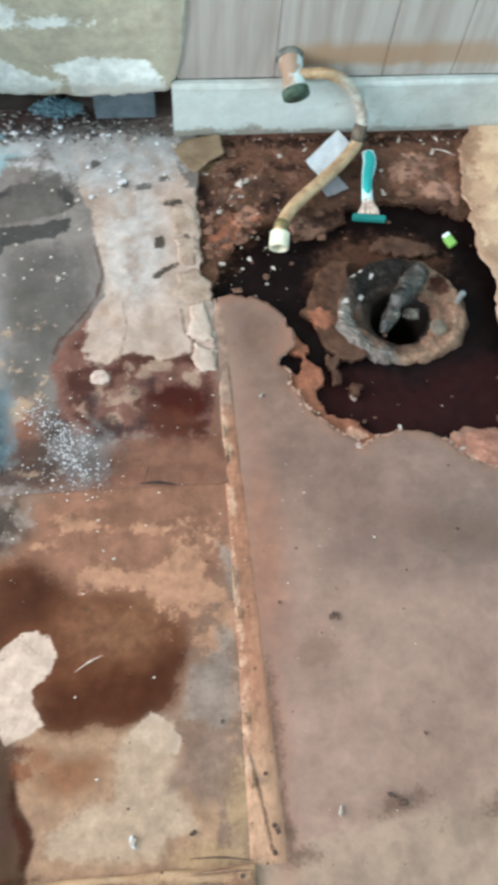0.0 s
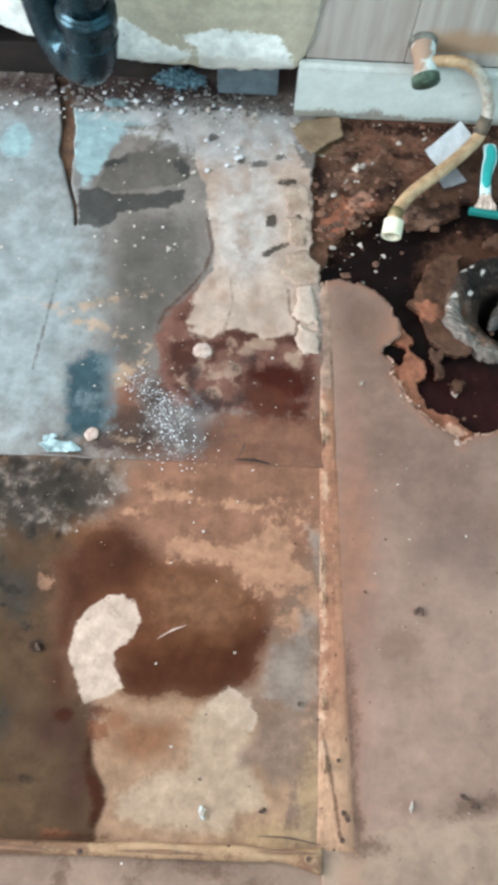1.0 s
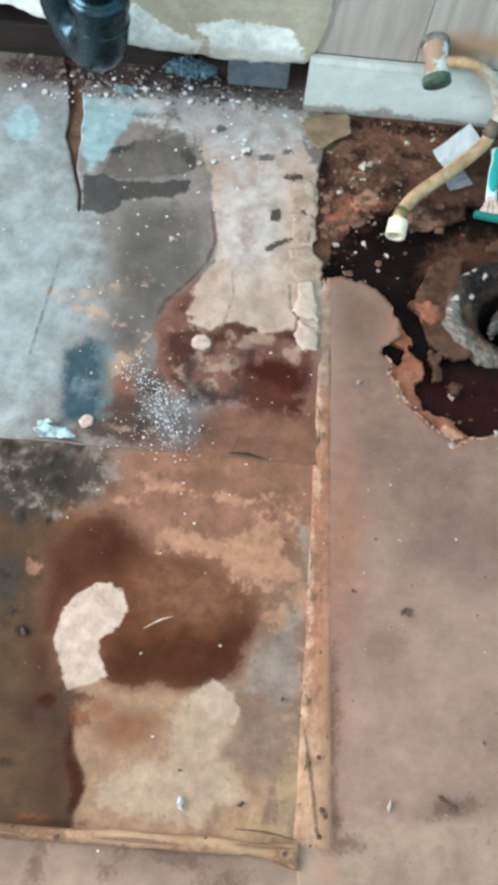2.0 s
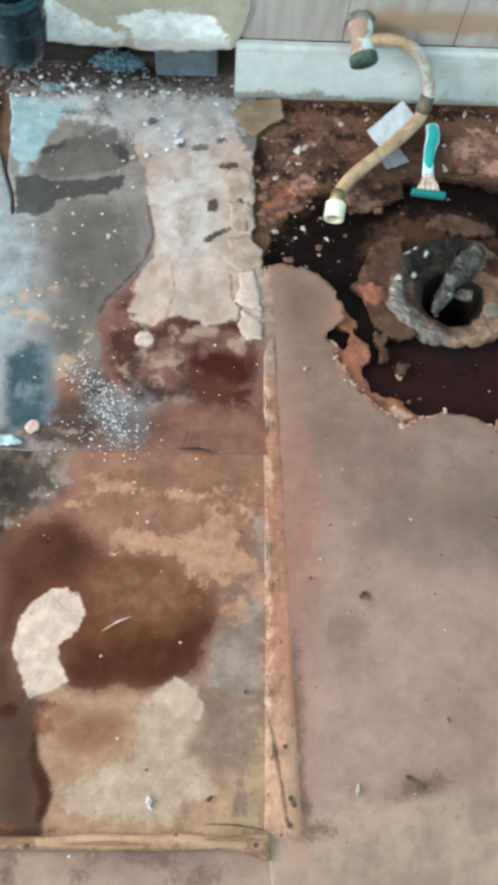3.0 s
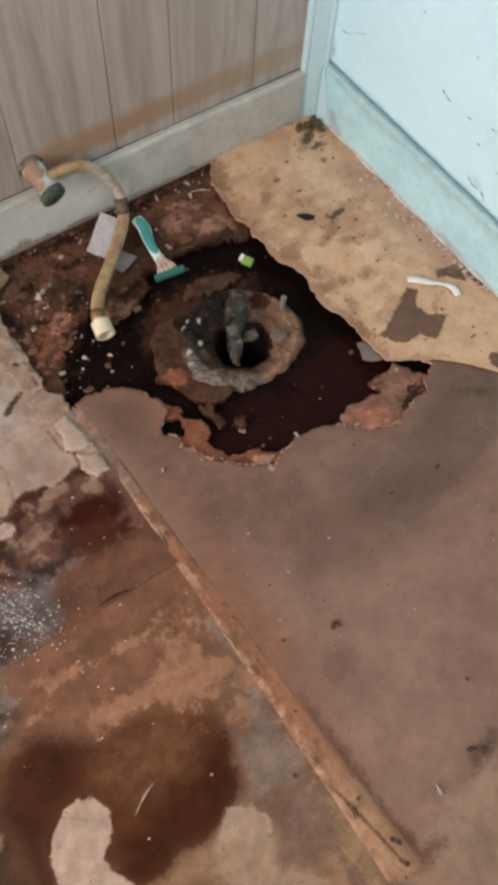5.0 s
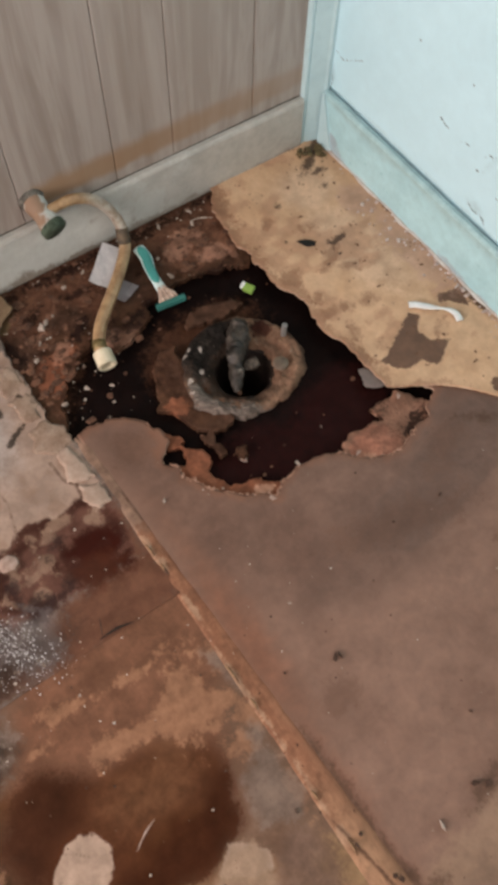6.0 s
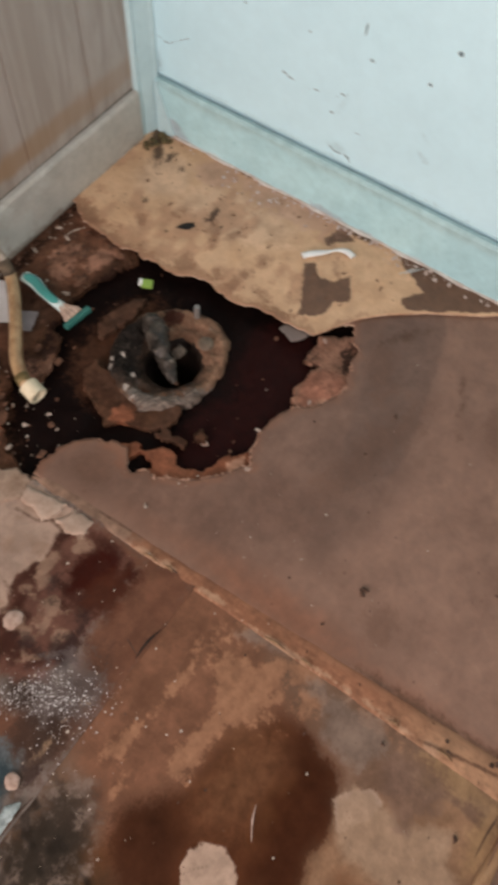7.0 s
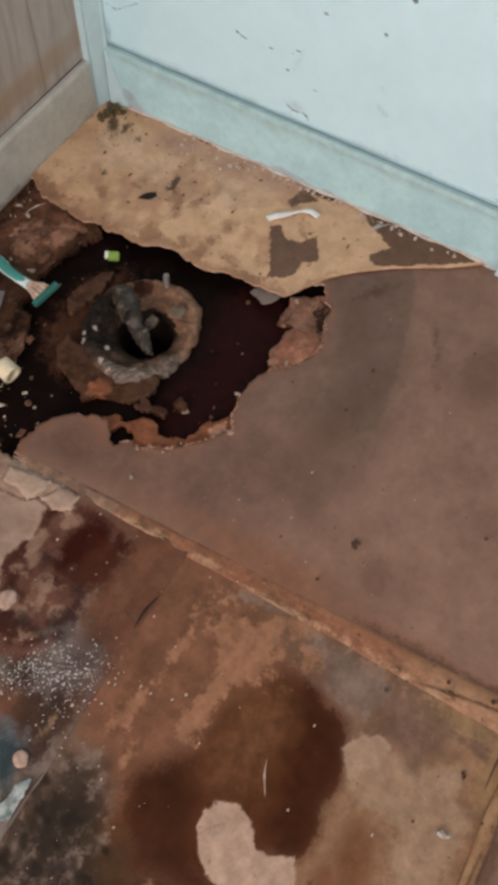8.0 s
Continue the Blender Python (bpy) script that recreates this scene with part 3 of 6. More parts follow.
vinyl = tagged(sheet("vinyl_floor", vinyl_shape, (-0.66, 0.0, -1.5, 0.02), 0.0035, [VINYL, PAPER_EDGE], {
    "tan": outline([(-0.70, -1.03), (-0.60, -1.01), (-0.50, -0.992), (-0.42, -0.975), (-0.30, -0.99), (-0.1, -0.97), (0.1, -1.0), (0.1, -1.6), (-0.7, -1.6)]),
    "damp": outline([(-0.66, -0.29), (-0.61, -0.50), (-0.60, -0.60), (-0.53, -0.70), (-0.442, -0.729), (-0.355, -0.722), (-0.26, -0.70), (-0.203, -0.678), (-0.12, -0.63), (-0.08, -0.60), (-0.15, -0.52), (-0.26, -0.54), (-0.38, -0.30)]),
    "soaked": outline([(-0.43, -0.66), (-0.363, -0.706), (-0.305, -0.698), (-0.223, -0.683), (-0.141, -0.659), (-0.098, -0.645), (-0.06, -0.62), (-0.12, -0.56), (-0.25, -0.59), (-0.36, -0.62)]),
    "russet": union(oval(-0.575, -0.50, 0.05, 0.13), oval(-0.50, -0.60, 0.05, 0.06)),
    "sodden": union(oval(-0.35, -0.66, 0.10, 0.025, -12), oval(-0.22, -0.60, 0.05, 0.02, 30), oval(-0.60, -0.36, 0.03, 0.03), oval(-0.56, -0.80, 0.02, 0.02), oval(-0.20, -0.80, 0.05, 0.03)),
    "rust": union(oval(-0.616, -0.68, 0.024, 0.11), oval(-0.616, -0.84, 0.005, 0.1)),
    "rim": lambda x, y: np.abs(hole(x, y)) - 0.008,
    # Dirt spots, plus the batten's shadow painted as a line beside its lower half.
    "grime_shade": union(oval(-0.621, -0.83, 0.006, 0.025), line([(-0.622, -0.86), (-0.617, -0.94), (-0.612, -1.02)], 0.004), oval(-0.606, -1.019, 0.016, 0.006), oval(-0.47, -0.972, 0.03, 0.008, 10), oval(-0.15, -0.60, 0.03, 0.008, -40), oval(-0.30, -0.98, 0.09, 0.012, 8), oval(-0.215, -0.735, 0.020, 0.004, 20), oval(-0.175, -0.715, 0.012, 0.003, 30)),
}, vinyl_height, 0.0035), "taupe vinyl flooring with a torn rotten hole", "flooring", kind="structure")

yellow_outline = outline([(-0.225, 0.05), (-0.235, -0.02), (-0.258, -0.05), (-0.259, -0.084), (-0.262, -0.112), (-0.266, -0.135), (-0.260, -0.168), (-0.264, -0.186), (-0.258, -0.203), (-0.263, -0.221), (-0.259, -0.251), (-0.243, -0.270), (-0.243, -0.294), (-0.247, -0.312), (-0.252, -0.353), (-0.236, -0.401), (-0.240, -0.435),
                          (-0.234, -0.460), (-0.234, -0.487), (-0.207, -0.503), (-0.170, -0.524), (-0.137, -0.553), (-0.111, -0.585), (-0.091, -0.610), (-0.045, -0.684), (0.02, -0.77), (0.05, -0.2), (0.05, 0.05)])


def yellow_shape(x, y):
    calm = np.clip((y + 0.52) / 0.06, 0.12, 1)
    return np.maximum(np.maximum(yellow_outline(x, y) + (rough(x, y, 0.004, 0.020, 21) + rough(x, y, 0.0022, 0.007, 28)) * calm, x + 0.006), y + 0.006)


yellow = tagged(sheet("yellowed_underlay", yellow_shape, (-0.28, 0.0, -0.77, 0.0), 0.003, [YELLOW, PAPER_EDGE], {
    "torn": union(outline([(-0.152, -0.417), (-0.119, -0.397), (-0.109, -0.412), (-0.127, -0.433), (-0.126, -0.457), (-0.099, -0.473), (-0.147, -0.502), (-0.157, -0.477), (-0.191, -0.478), (-0.211, -0.447)]),
                  outline([(-0.055, -0.397), (-0.016, -0.407), (-0.033, -0.440), (-0.052, -0.419), (-0.065, -0.408)]), outline([(0.0, -0.50), (-0.026, -0.523), (-0.044, -0.559), (-0.060, -0.580), (-0.089, -0.561), (-0.107, -0.576), (-0.088, -0.61), (0.02, -0.77)])),
    "black": union(outline([(-0.181, -0.186), (-0.166, -0.188), (-0.152, -0.204), (-0.159, -0.211), (-0.172, -0.207), (-0.177, -0.197)]), oval(-0.195, -0.178, 0.003, 0.003), oval(-0.135, -0.245, 0.003, 0.002)),
    "dirt": union(oval(-0.061, -0.055, 0.030, 0.010, 40), oval(-0.055, -0.080, 0.012, 0.007), oval(-0.068, -0.113, 0.006, 0.005), oval(-0.012, -0.45, 0.008, 0.03), oval(-0.122, -0.219, 0.017, 0.0035, 8), oval(-0.008, -0.27, 0.005, 0.08), oval(-0.03, -0.03, 0.03, 0.012, 40), oval(-0.18, -0.073, 0.006, 0.004), oval(-0.163, -0.105, 0.005, 0.004)),
    "mottle": lambda x, y: 0.02 * (0.30 - vnoise(x, y, 0.055, 25) - 0.8 * vnoise(x * 0.6, y, 0.018, 26)) + 0.25 * np.clip(-0.43 - y, 0, 1) - 0.05 * np.clip(-0.17 - x, 0, 0.06),
    "pinkish": union(oval(-0.03, -0.30, 0.03, 0.10), oval(-0.04, -0.17, 0.03, 0.04)),
    "pale": union(oval(-0.10, -0.25, 0.05, 0.11, 10), oval(-0.10, -0.10, 0.05, 0.05)),
    "edge": lambda x, y: -yellow_outline(x, y) - 0.016 + 0.2 * np.clip(-0.47 - y, 0, 1),
    "spots": union(oval(-0.25, -0.045, 0.022, 0.030, 20), oval(-0.235, -0.24, 0.014, 0.022), oval(-0.228, -0.415, 0.012, 0.022), oval(-0.20, -0.42, 0.010, 0.007), oval(-0.215, -0.378, 0.020, 0.010, 70), oval(-0.195, -0.337, 0.012, 0.008), oval(-0.150, -0.240, 0.024, 0.010, 40), oval(-0.140, -0.272, 0.016, 0.009), oval(-0.156, -0.344, 0.014, 0.009), oval(-0.222, -0.300, 0.012, 0.008), oval(-0.22, -0.33, 0.010, 0.007), oval(-0.206, -0.132, 0.010, 0.005, 30), oval(-0.243, -0.107, 0.008, 0.006), oval(-0.15, -0.17, 0.02, 0.006), oval(-0.10, -0.447, 0.012, 0.006, 30)),
}, lambda x, y, d: 0.0015 * vnoise(x, y, 0.1, 22) + 0.0015 * np.exp(np.minimum(d, 0) / 0.02) * (0.5 + 0.5 * vnoise(x, y, 0.1, 24)), 0.0026, 0.0055), "torn yellowed sheet underlay curling over the rotten hole", "underlay", kind="structure")

# rotten plywood left round the drain
rot_shapes = union(
    outline([(-0.70, 0.09), (-0.205, 0.09), (-0.225, -0.12), (-0.263, -0.178), (-0.304, -0.160), (-0.348, -0.143), (-0.378, -0.141), (-0.443, -0.153), (-0.463, -0.179), (-0.485, -0.190), (-0.519, -0.205), (-0.531, -0.192), (-0.548, -0.162), (-0.580, -0.184), (-0.611, -0.206), (-0.641, -0.245), (-0.66, -0.285), (-0.70, -0.28)]),
    outline([(-0.560, -0.355), (-0.545, -0.364), (-0.527, -0.379), (-0.530, -0.399), (-0.509, -0.419), (-0.512, -0.438), (-0.519, -0.446), (-0.516, -0.459), (-0.510, -0.476), (-0.492, -0.494), (-0.478, -0.492), (-0.450, -0.516), (-0.455, -0.545), (-0.50, -0.535), (-0.55, -0.485), (-0.575, -0.440), (-0.556, -0.424), (-0.541, -0.412), (-0.539, -0.396), (-0.556, -0.386)]),
    outline([(-0.365, -0.540), (-0.348, -0.530), (-0.342, -0.522), (-0.324, -0.514), (-0.288, -0.515), (-0.268, -0.520), (-0.275, -0.497), (-0.257, -0.497), (-0.224, -0.495), (-0.207, -0.516), (-0.185, -0.545), (-0.212, -0.565), (-0.26, -0.585), (-0.31, -0.590)]),
    outline([(-0.504, -0.262), (-0.512, -0.290), (-0.530, -0.325), (-0.512, -0.354), (-0.498, -0.386), (-0.466, -0.405), (-0.446, -0.400), (-0.44, -0.36), (-0.455, -0.28), (-0.455, -0.245), (-0.475, -0.240)]),
    outline([(-0.503, -0.385), (-0.488, -0.402), (-0.484, -0.433), (-0.495, -0.438), (-0.503, -0.414)]),
    outline([(-0.474, -0.442), (-0.459, -0.446), (-0.462, -0.460), (-0.475, -0.462)]),
    outline([(-0.40, -0.20), (-0.33, -0.215), (-0.31, -0.235), (-0.36, -0.240), (-0.42, -0.225)]))
rot = tagged(sheet("rotten_plywood", lambda x, y: np.maximum.reduce([rot_shapes(x, y) + rough(x, y, 0.006, 0.020, 31) + rough(x, y, 0.0045, 0.007, 36), -0.705 - x, -drain_bore(x, y)]), (-0.71, -0.16, -0.62, 0.08), 0.003, [ROT], {
    "drab": outline([(-0.72, 0.10), (-0.24, 0.10), (-0.24, -0.12), (-0.33, -0.13), (-0.47, -0.11), (-0.56, -0.13), (-0.60, -0.13), (-0.66, -0.10), (-0.72, -0.09)]),
    "orange": union(outline([(-0.58, -0.35), (-0.52, -0.37), (-0.505, -0.42), (-0.50, -0.48), (-0.44, -0.51), (-0.45, -0.56), (-0.53, -0.55), (-0.60, -0.45)]), oval(-0.505, -0.335, 0.018, 0.014),
                    oval(-0.635, -0.185, 0.022, 0.04), oval(-0.60, -0.16, 0.02, 0.015), oval(-0.45, -0.075, 0.012, 0.008)),
    "buff": union(oval(-0.505, -0.188, 0.022, 0.014, 10), oval(-0.58, -0.09, 0.014, 0.008, 30), oval(-0.62, -0.115, 0.016, 0.010), oval(-0.305, -0.548, 0.060, 0.042, 10), oval(-0.235, -0.525, 0.055, 0.036), oval(-0.598, -0.155, 0.02, 0.012, 40), oval(-0.335, -0.078, 0.045, 0.020, 20), oval(-0.30, -0.122, 0.028, 0.016, -15), oval(-0.525, -0.180, 0.024, 0.012, 10), oval(-0.66, -0.06, 0.03, 0.012)),
    "brown": union(oval(-0.47, -0.33, 0.012, 0.06), oval(-0.46, -0.39, 0.03, 0.012), oval(-0.44, -0.10, 0.06, 0.04), oval(-0.65, -0.13, 0.02, 0.05), oval(-0.56, -0.11, 0.03, 0.03), oval(-0.36, -0.225, 0.06, 0.02), oval(-0.494, -0.41, 0.012, 0.03)),
    "black": union(oval(-0.59, -0.225, 0.03, 0.02, 40), oval(-0.47, -0.165, 0.04, 0.010, 20), oval(-0.36, -0.158, 0.05, 0.012), oval(-0.555, -0.135, 0.022, 0.010, 20), oval(-0.53, -0.07, 0.02, 0.007, -10), oval(-0.605, -0.075, 0.018, 0.006, 30), oval(-0.238, -0.553, 0.015, 0.006, -20), oval(-0.47, -0.022, 0.22, 0.008), oval(-0.66, -0.12, 0.010, 0.03), oval(-0.40, -0.08, 0.02, 0.008, 20), oval(-0.270, -0.510, 0.016, 0.005, 10), oval(-0.230, -0.552, 0.024, 0.010, 15), oval(-0.196, -0.514, 0.020, 0.009), oval(-0.255, -0.575, 0.012, 0.006)),
    "salmon": union(line([(-0.560, -0.448), (-0.545, -0.468), (-0.522, -0.497), (-0.490, -0.522), (-0.462, -0.536)], 0.0035), oval(-0.475, -0.515, 0.016, 0.008, -20), oval(-0.325, -0.555, 0.010, 0.004, -30), oval(-0.28, -0.508, 0.010, 0.005)),
    "lobe": oval(-0.306, -0.550, 0.042, 0.034, 10),
    "flap": outline([(-0.705, -0.02), (-0.685, -0.055), (-0.655, -0.085), (-0.625, -0.05), (-0.63, -0.025)]),
}, lambda x, y, d: rough(x, y, 0.0035, 0.02, 33) + 0.003 * vnoise(x, y, 0.07, 34) + 0.006 * np.exp(-((x + 0.305) / 0.03) ** 2 - ((y + 0.546) / 0.02) ** 2), 0.009, -0.006), "crumbling rotten plywood round the drain hole", "plywood", kind="structure")


tagged(sheet("torn_flap", lambda x, y: outline([(-0.246, -0.436), (-0.222, -0.448), (-0.215, -0.486), (-0.240, -0.478), (-0.257, -0.463)])(x, y) + rough(x, y, 0.003, 0.010, 38), (-0.27, -0.20, -0.50, -0.42), 0.0022, [FLAP_GREY], None,
             lambda x, y, d: -0.10 * np.clip(-0.225 - x, 0, 1) + rough(x, y, 0.001, 0.01, 39), 0.0015, 0.0015), "torn grey flap of sheet hanging under the underlay", "sheet scrap")

tagged(sheet("curled_flap", lambda x, y: outline([(-0.700, -0.040), (-0.683, -0.022), (-0.632, -0.018), (-0.625, -0.055), (-0.650, -0.066), (-0.672, -0.088), (-0.692, -0.062)])(x, y) + rough(x, y, 0.003, 0.012, 93), (-0.72, -0.60, -0.11, -0.005), 0.0024, [FLAP_OLIVE], None,
             lambda x, y, d: 0.006 * np.clip((x + 0.66) / 0.04, 0, 1) + rough(x, y, 0.0012, 0.012, 94), 0.0018, 0.0052), "curled olive-brown scrap of sheet at the wall foot", "sheet scrap")

# the two boards on the other side of the batten
def lower_shape(x, y):
    return np.maximum(np.maximum(x + 0.650, -1.30 - x), np.maximum(y + 0.570, -1.026 - y))


dark_stain = outline([(-0.945, -0.69), (-0.916, -0.665), (-0.881, -0.688), (-0.851, -0.706), (-0.781, -0.712), (-0.752, -0.735), (-0.722, -0.750), (-0.714, -0.770), (-0.721, -0.796), (-0.731, -0.815), (-0.738, -0.842), (-0.766, -0.854), (-0.778, -0.864), (-0.797, -0.865), (-0.831, -0.860), (-0.850, -0.866), (-0.867, -0.868), (-0.886, -0.862), (-0.907, -0.827), (-0.95, -0.82), (-0.96, -0.76)])
lower = tagged(sheet("lower_floor_board", lower_shape, (-1.30, -0.64, -1.03, -0.57), 0.0032, [LOWER, CHIP_BROWN], {
    "olive": outline([(-1.4, -0.56), (-0.965, -0.58), (-0.945, -0.66), (-0.935, -0.75), (-0.928, -0.87), (-0.912, -0.92), (-0.900, -0.96), (-0.900, -1.05), (-1.4, -1.05)]),
    "buff": outline([(-0.930, -0.860), (-0.914, -0.895), (-0.921, -0.917), (-0.917, -0.939), (-0.898, -0.966), (-0.896, -0.983), (-0.906, -1.008), (-0.903, -1.06), (-0.70, -1.06), (-0.69, -0.96), (-0.74, -0.87), (-0.779, -0.85), (-0.869, -0.85)]),
    "wash": outline([(-0.98, -0.72), (-0.95, -0.66), (-0.91, -0.60), (-0.87, -0.54), (-0.75, -0.53), (-0.63, -0.54), (-0.64, -0.64), (-0.66, -0.69), (-0.69, -0.74), (-0.71, -0.80), (-0.74, -0.83), (-0.88, -0.84), (-0.955, -0.86), (-0.97, -0.80)]),
    "stain": dark_stain,
    "tide": lambda x, y: np.maximum(dark_stain(x, y) + rough(x, y, 0.006, 0.014, 40), 0.5 * (y + 0.815 - 0.4 * (x + 0.80))),
    "core": union(oval(-0.805, -0.757, 0.055, 0.034, -12), oval(-0.77, -0.730, 0.03, 0.02)),
    "amber": union(oval(-0.81, -0.808, 0.035, 0.016), oval(-0.955, -0.675, 0.018, 0.02)),
    "band": lambda x, y: np.maximum(dark_stain(x, y) + 0.002, 0.7 * (y + 0.806 - 0.35 * (x + 0.80)) + rough(x, y, 0.022, 0.035, 48)),
    "reddish": union(outline([(-0.985, -0.71), (-0.945, -0.675), (-0.90, -0.662), (-0.868, -0.695), (-0.89, -0.735), (-0.925, -0.745), (-0.949, -0.770), (-0.957, -0.815), (-0.975, -0.82), (-0.976, -0.758)]), oval(-0.965, -0.85, 0.010, 0.03, 15)),
    "peel": lambda x, y: union(outline([(-0.850, -0.683), (-0.820, -0.675), (-0.774, -0.684), (-0.749, -0.681), (-0.732, -0.659), (-0.706, -0.658), (-0.692, -0.673), (-0.691, -0.699), (-0.664, -0.706), (-0.660, -0.727), (-0.676, -0.736), (-0.711, -0.730), (-0.747, -0.732), (-0.751, -0.720), (-0.780, -0.704), (-0.846, -0.701)]),
                  outline([(-0.713, -0.758), (-0.688, -0.755), (-0.671, -0.771), (-0.678, -0.790), (-0.705, -0.790), (-0.714, -0.777)]), outline([(-0.877, -0.607), (-0.864, -0.606), (-0.823, -0.615), (-0.821, -0.628), (-0.865, -0.632), (-0.880, -0.620)]),
                  oval(-0.665, -0.85, 0.006, 0.03), oval(-0.895, -0.645, 0.016, 0.006), oval(-0.76, -0.63, 0.03, 0.004), oval(-0.715, -0.625, 0.018, 0.006, 20), oval(-0.665, -0.755, 0.010, 0.014), oval(-0.995, -0.74, 0.008, 0.012, 30),
                  lambda u, v: np.maximum(oval(-0.695, -0.705, 0.055, 0.075)(u, v), 0.009 * (0.30 - vnoise(u, v, 0.015, 43) - 0.6 * vnoise(u, v, 0.007, 44))))(x, y) + rough(x, y, 0.006, 0.012, 45),
    "pine": union(oval(-0.665, -0.965, 0.014, 0.05), oval(-0.70, -1.012, 0.05, 0.012), oval(-0.69, -0.93, 0.01, 0.012)),
    "grey": union(lambda u, v: np.maximum(outline([(-0.91, -0.575), (-0.905, -0.63), (-0.96, -0.67), (-1.2, -0.70), (-1.2, -0.575)])(u, v), 0.007 * (0.55 - vnoise(u, v, 0.012, 38) - 0.6 * vnoise(u, v, 0.007, 39))), outline([(-0.670, -0.655), (-0.653, -0.672), (-0.652, -0.725), (-0.662, -0.711)]), oval(-0.68, -0.80, 0.016, 0.012), oval(-0.672, -0.775, 0.010, 0.014), outline([(-0.715, -0.80), (-0.665, -0.79), (-0.658, -0.86), (-0.68, -0.88), (-0.72, -0.86)])),
    "cream": union(outline([(-0.951, -0.785), (-0.938, -0.766), (-0.914, -0.752), (-0.897, -0.748), (-0.884, -0.757), (-0.874, -0.779), (-0.882, -0.800), (-0.902, -0.818), (-0.900, -0.837), (-0.888, -0.858), (-0.905, -0.868), (-0.932, -0.879), (-0.950, -0.842), (-0.957, -0.823), (-0.953, -0.80)]),
                   outline([(-0.789, -0.876), (-0.773, -0.861), (-0.764, -0.852), (-0.749, -0.860), (-0.728, -0.883), (-0.733, -0.904), (-0.76, -0.895)])),
    "pencil": union(line([(-0.921, -0.757), (-0.909, -0.765), (-0.897, -0.777)], 0.0012), oval(-0.938, -0.780, 0.003, 0.002), oval(-0.925, -0.83, 0.004, 0.0014, 60)),
    "glow": outline([(-0.806, -0.891), (-0.785, -0.870), (-0.763, -0.855), (-0.740, -0.866), (-0.730, -0.885), (-0.737, -0.903), (-0.741, -0.929), (-0.724, -0.957), (-0.718, -0.982), (-0.748, -0.993), (-0.756, -1.010), (-0.854, -1.004), (-0.885, -0.995), (-0.885, -0.972), (-0.848, -0.955), (-0.810, -0.945), (-0.806, -0.909)]),
    "tea": union(oval(-0.86, -0.915, 0.036, 0.020, 8), oval(-0.84, -0.908, 0.02, 0.012), oval(-0.89, -0.895, 0.015, 0.012)),
    "spill": union(outline([(-0.926, -0.893), (-0.907, -0.899), (-0.900, -0.912), (-0.912, -0.919), (-0.926, -0.914)]), oval(-0.945, -1.016, 0.022, 0.005), oval(-0.915, -0.885, 0.012, 0.006)),
    "shade": outline([(-0.730, -0.896), (-0.707, -0.880), (-0.683, -0.884), (-0.676, -0.917), (-0.689, -0.951), (-0.713, -0.962), (-0.725, -0.942), (-0.748, -0.941), (-0.748, -0.930), (-0.733, -0.912)]),
    "mould": lambda x, y: union(outline([(-0.92, -0.575), (-0.91, -0.623), (-0.929, -0.644), (-0.974, -0.663), (-1.018, -0.685), (-1.10, -0.66), (-1.2, -0.60), (-1.015, -0.575)]), outline([(-1.06, -0.715), (-1.013, -0.726), (-1.0, -0.745), (-1.02, -0.78), (-1.06, -0.77)]), oval(-1.05, -0.90, 0.03, 0.04), oval(-1.14, -0.74, 0.10, 0.08))(x, y) + rough(x, y, 0.012, 0.03, 47),
    "purple": union(outline([(-0.950, -0.885), (-0.931, -0.895), (-0.928, -0.936), (-0.943, -0.937), (-0.962, -0.912)]), oval(-0.925, -0.885, 0.012, 0.008), oval(-0.965, -0.905, 0.020, 0.022), oval(-0.932, -0.965, 0.014, 0.035)),
    "dark": union(outline([(-0.918, -0.945), (-0.901, -0.968), (-0.897, -0.986), (-0.907, -1.010), (-0.916, -1.010), (-0.911, -0.985), (-0.918, -0.965), (-0.925, -0.955)]), oval(-0.922, -0.93, 0.005, 0.02), oval(-0.93, -1.018, 0.03, 0.004), oval(-0.955, -0.89, 0.010, 0.008)),
    "spot": lambda x, y: np.minimum(union(oval(-0.994, -0.814, 0.009, 0.008), oval(-0.993, -0.960, 0.007, 0.003), oval(-1.02, -0.962, 0.02, 0.0015), oval(-1.015, -0.795, 0.012, 0.002, 10))(x, y),
                                    np.maximum(x + 0.955 - 0.25 * (y + 0.58), 0.008 * (0.55 - vnoise(x, y, 0.017, 46) - 0.6 * vnoise(x, y, 0.008, 49) - np.clip((y + 0.70) / 0.2, -0.3, 0.4)))),
}, lambda x, y, d: 0.0008 * vnoise(x, y, 0.09, 42) - 0.0022 * (y > -0.5745), 0.016, -0.0006), "water-stained plywood board with peeled cream patches", "floor board", kind="structure")


cement_outline = outline([(-0.86, 0.01), (-0.78, 0.0), (-0.700, -0.06), (-0.668, -0.136), (-0.669, -0.200), (-0.654, -0.250), (-0.64, -0.282), (-0.659, -0.310), (-0.659, -0.352), (-0.661, -0.409), (-0.682, -0.415), (-0.690, -0.384), (-0.726, -0.392), (-0.746, -0.384),
                          (-0.782, -0.381), (-0.808, -0.398), (-0.835, -0.390), (-0.839, -0.362), (-0.833, -0.322), (-0.814, -0.294), (-0.806, -0.271), (-0.813, -0.240), (-0.820, -0.215), (-0.821, -0.177), (-0.831, -0.145), (-0.847, -0.112), (-0.85, -0.06)])
pink_outline = outline([(-0.812, -0.294), (-0.838, -0.327), (-0.872, -0.370), (-0.881, -0.400), (-0.878, -0.430), (-0.874, -0.465), (-0.850, -0.495), (-0.821, -0.505), (-0.75, -0.50), (-0.67, -0.49), (-0.66, -0.42), (-0.66, -0.37), (-0.83, -0.37)])


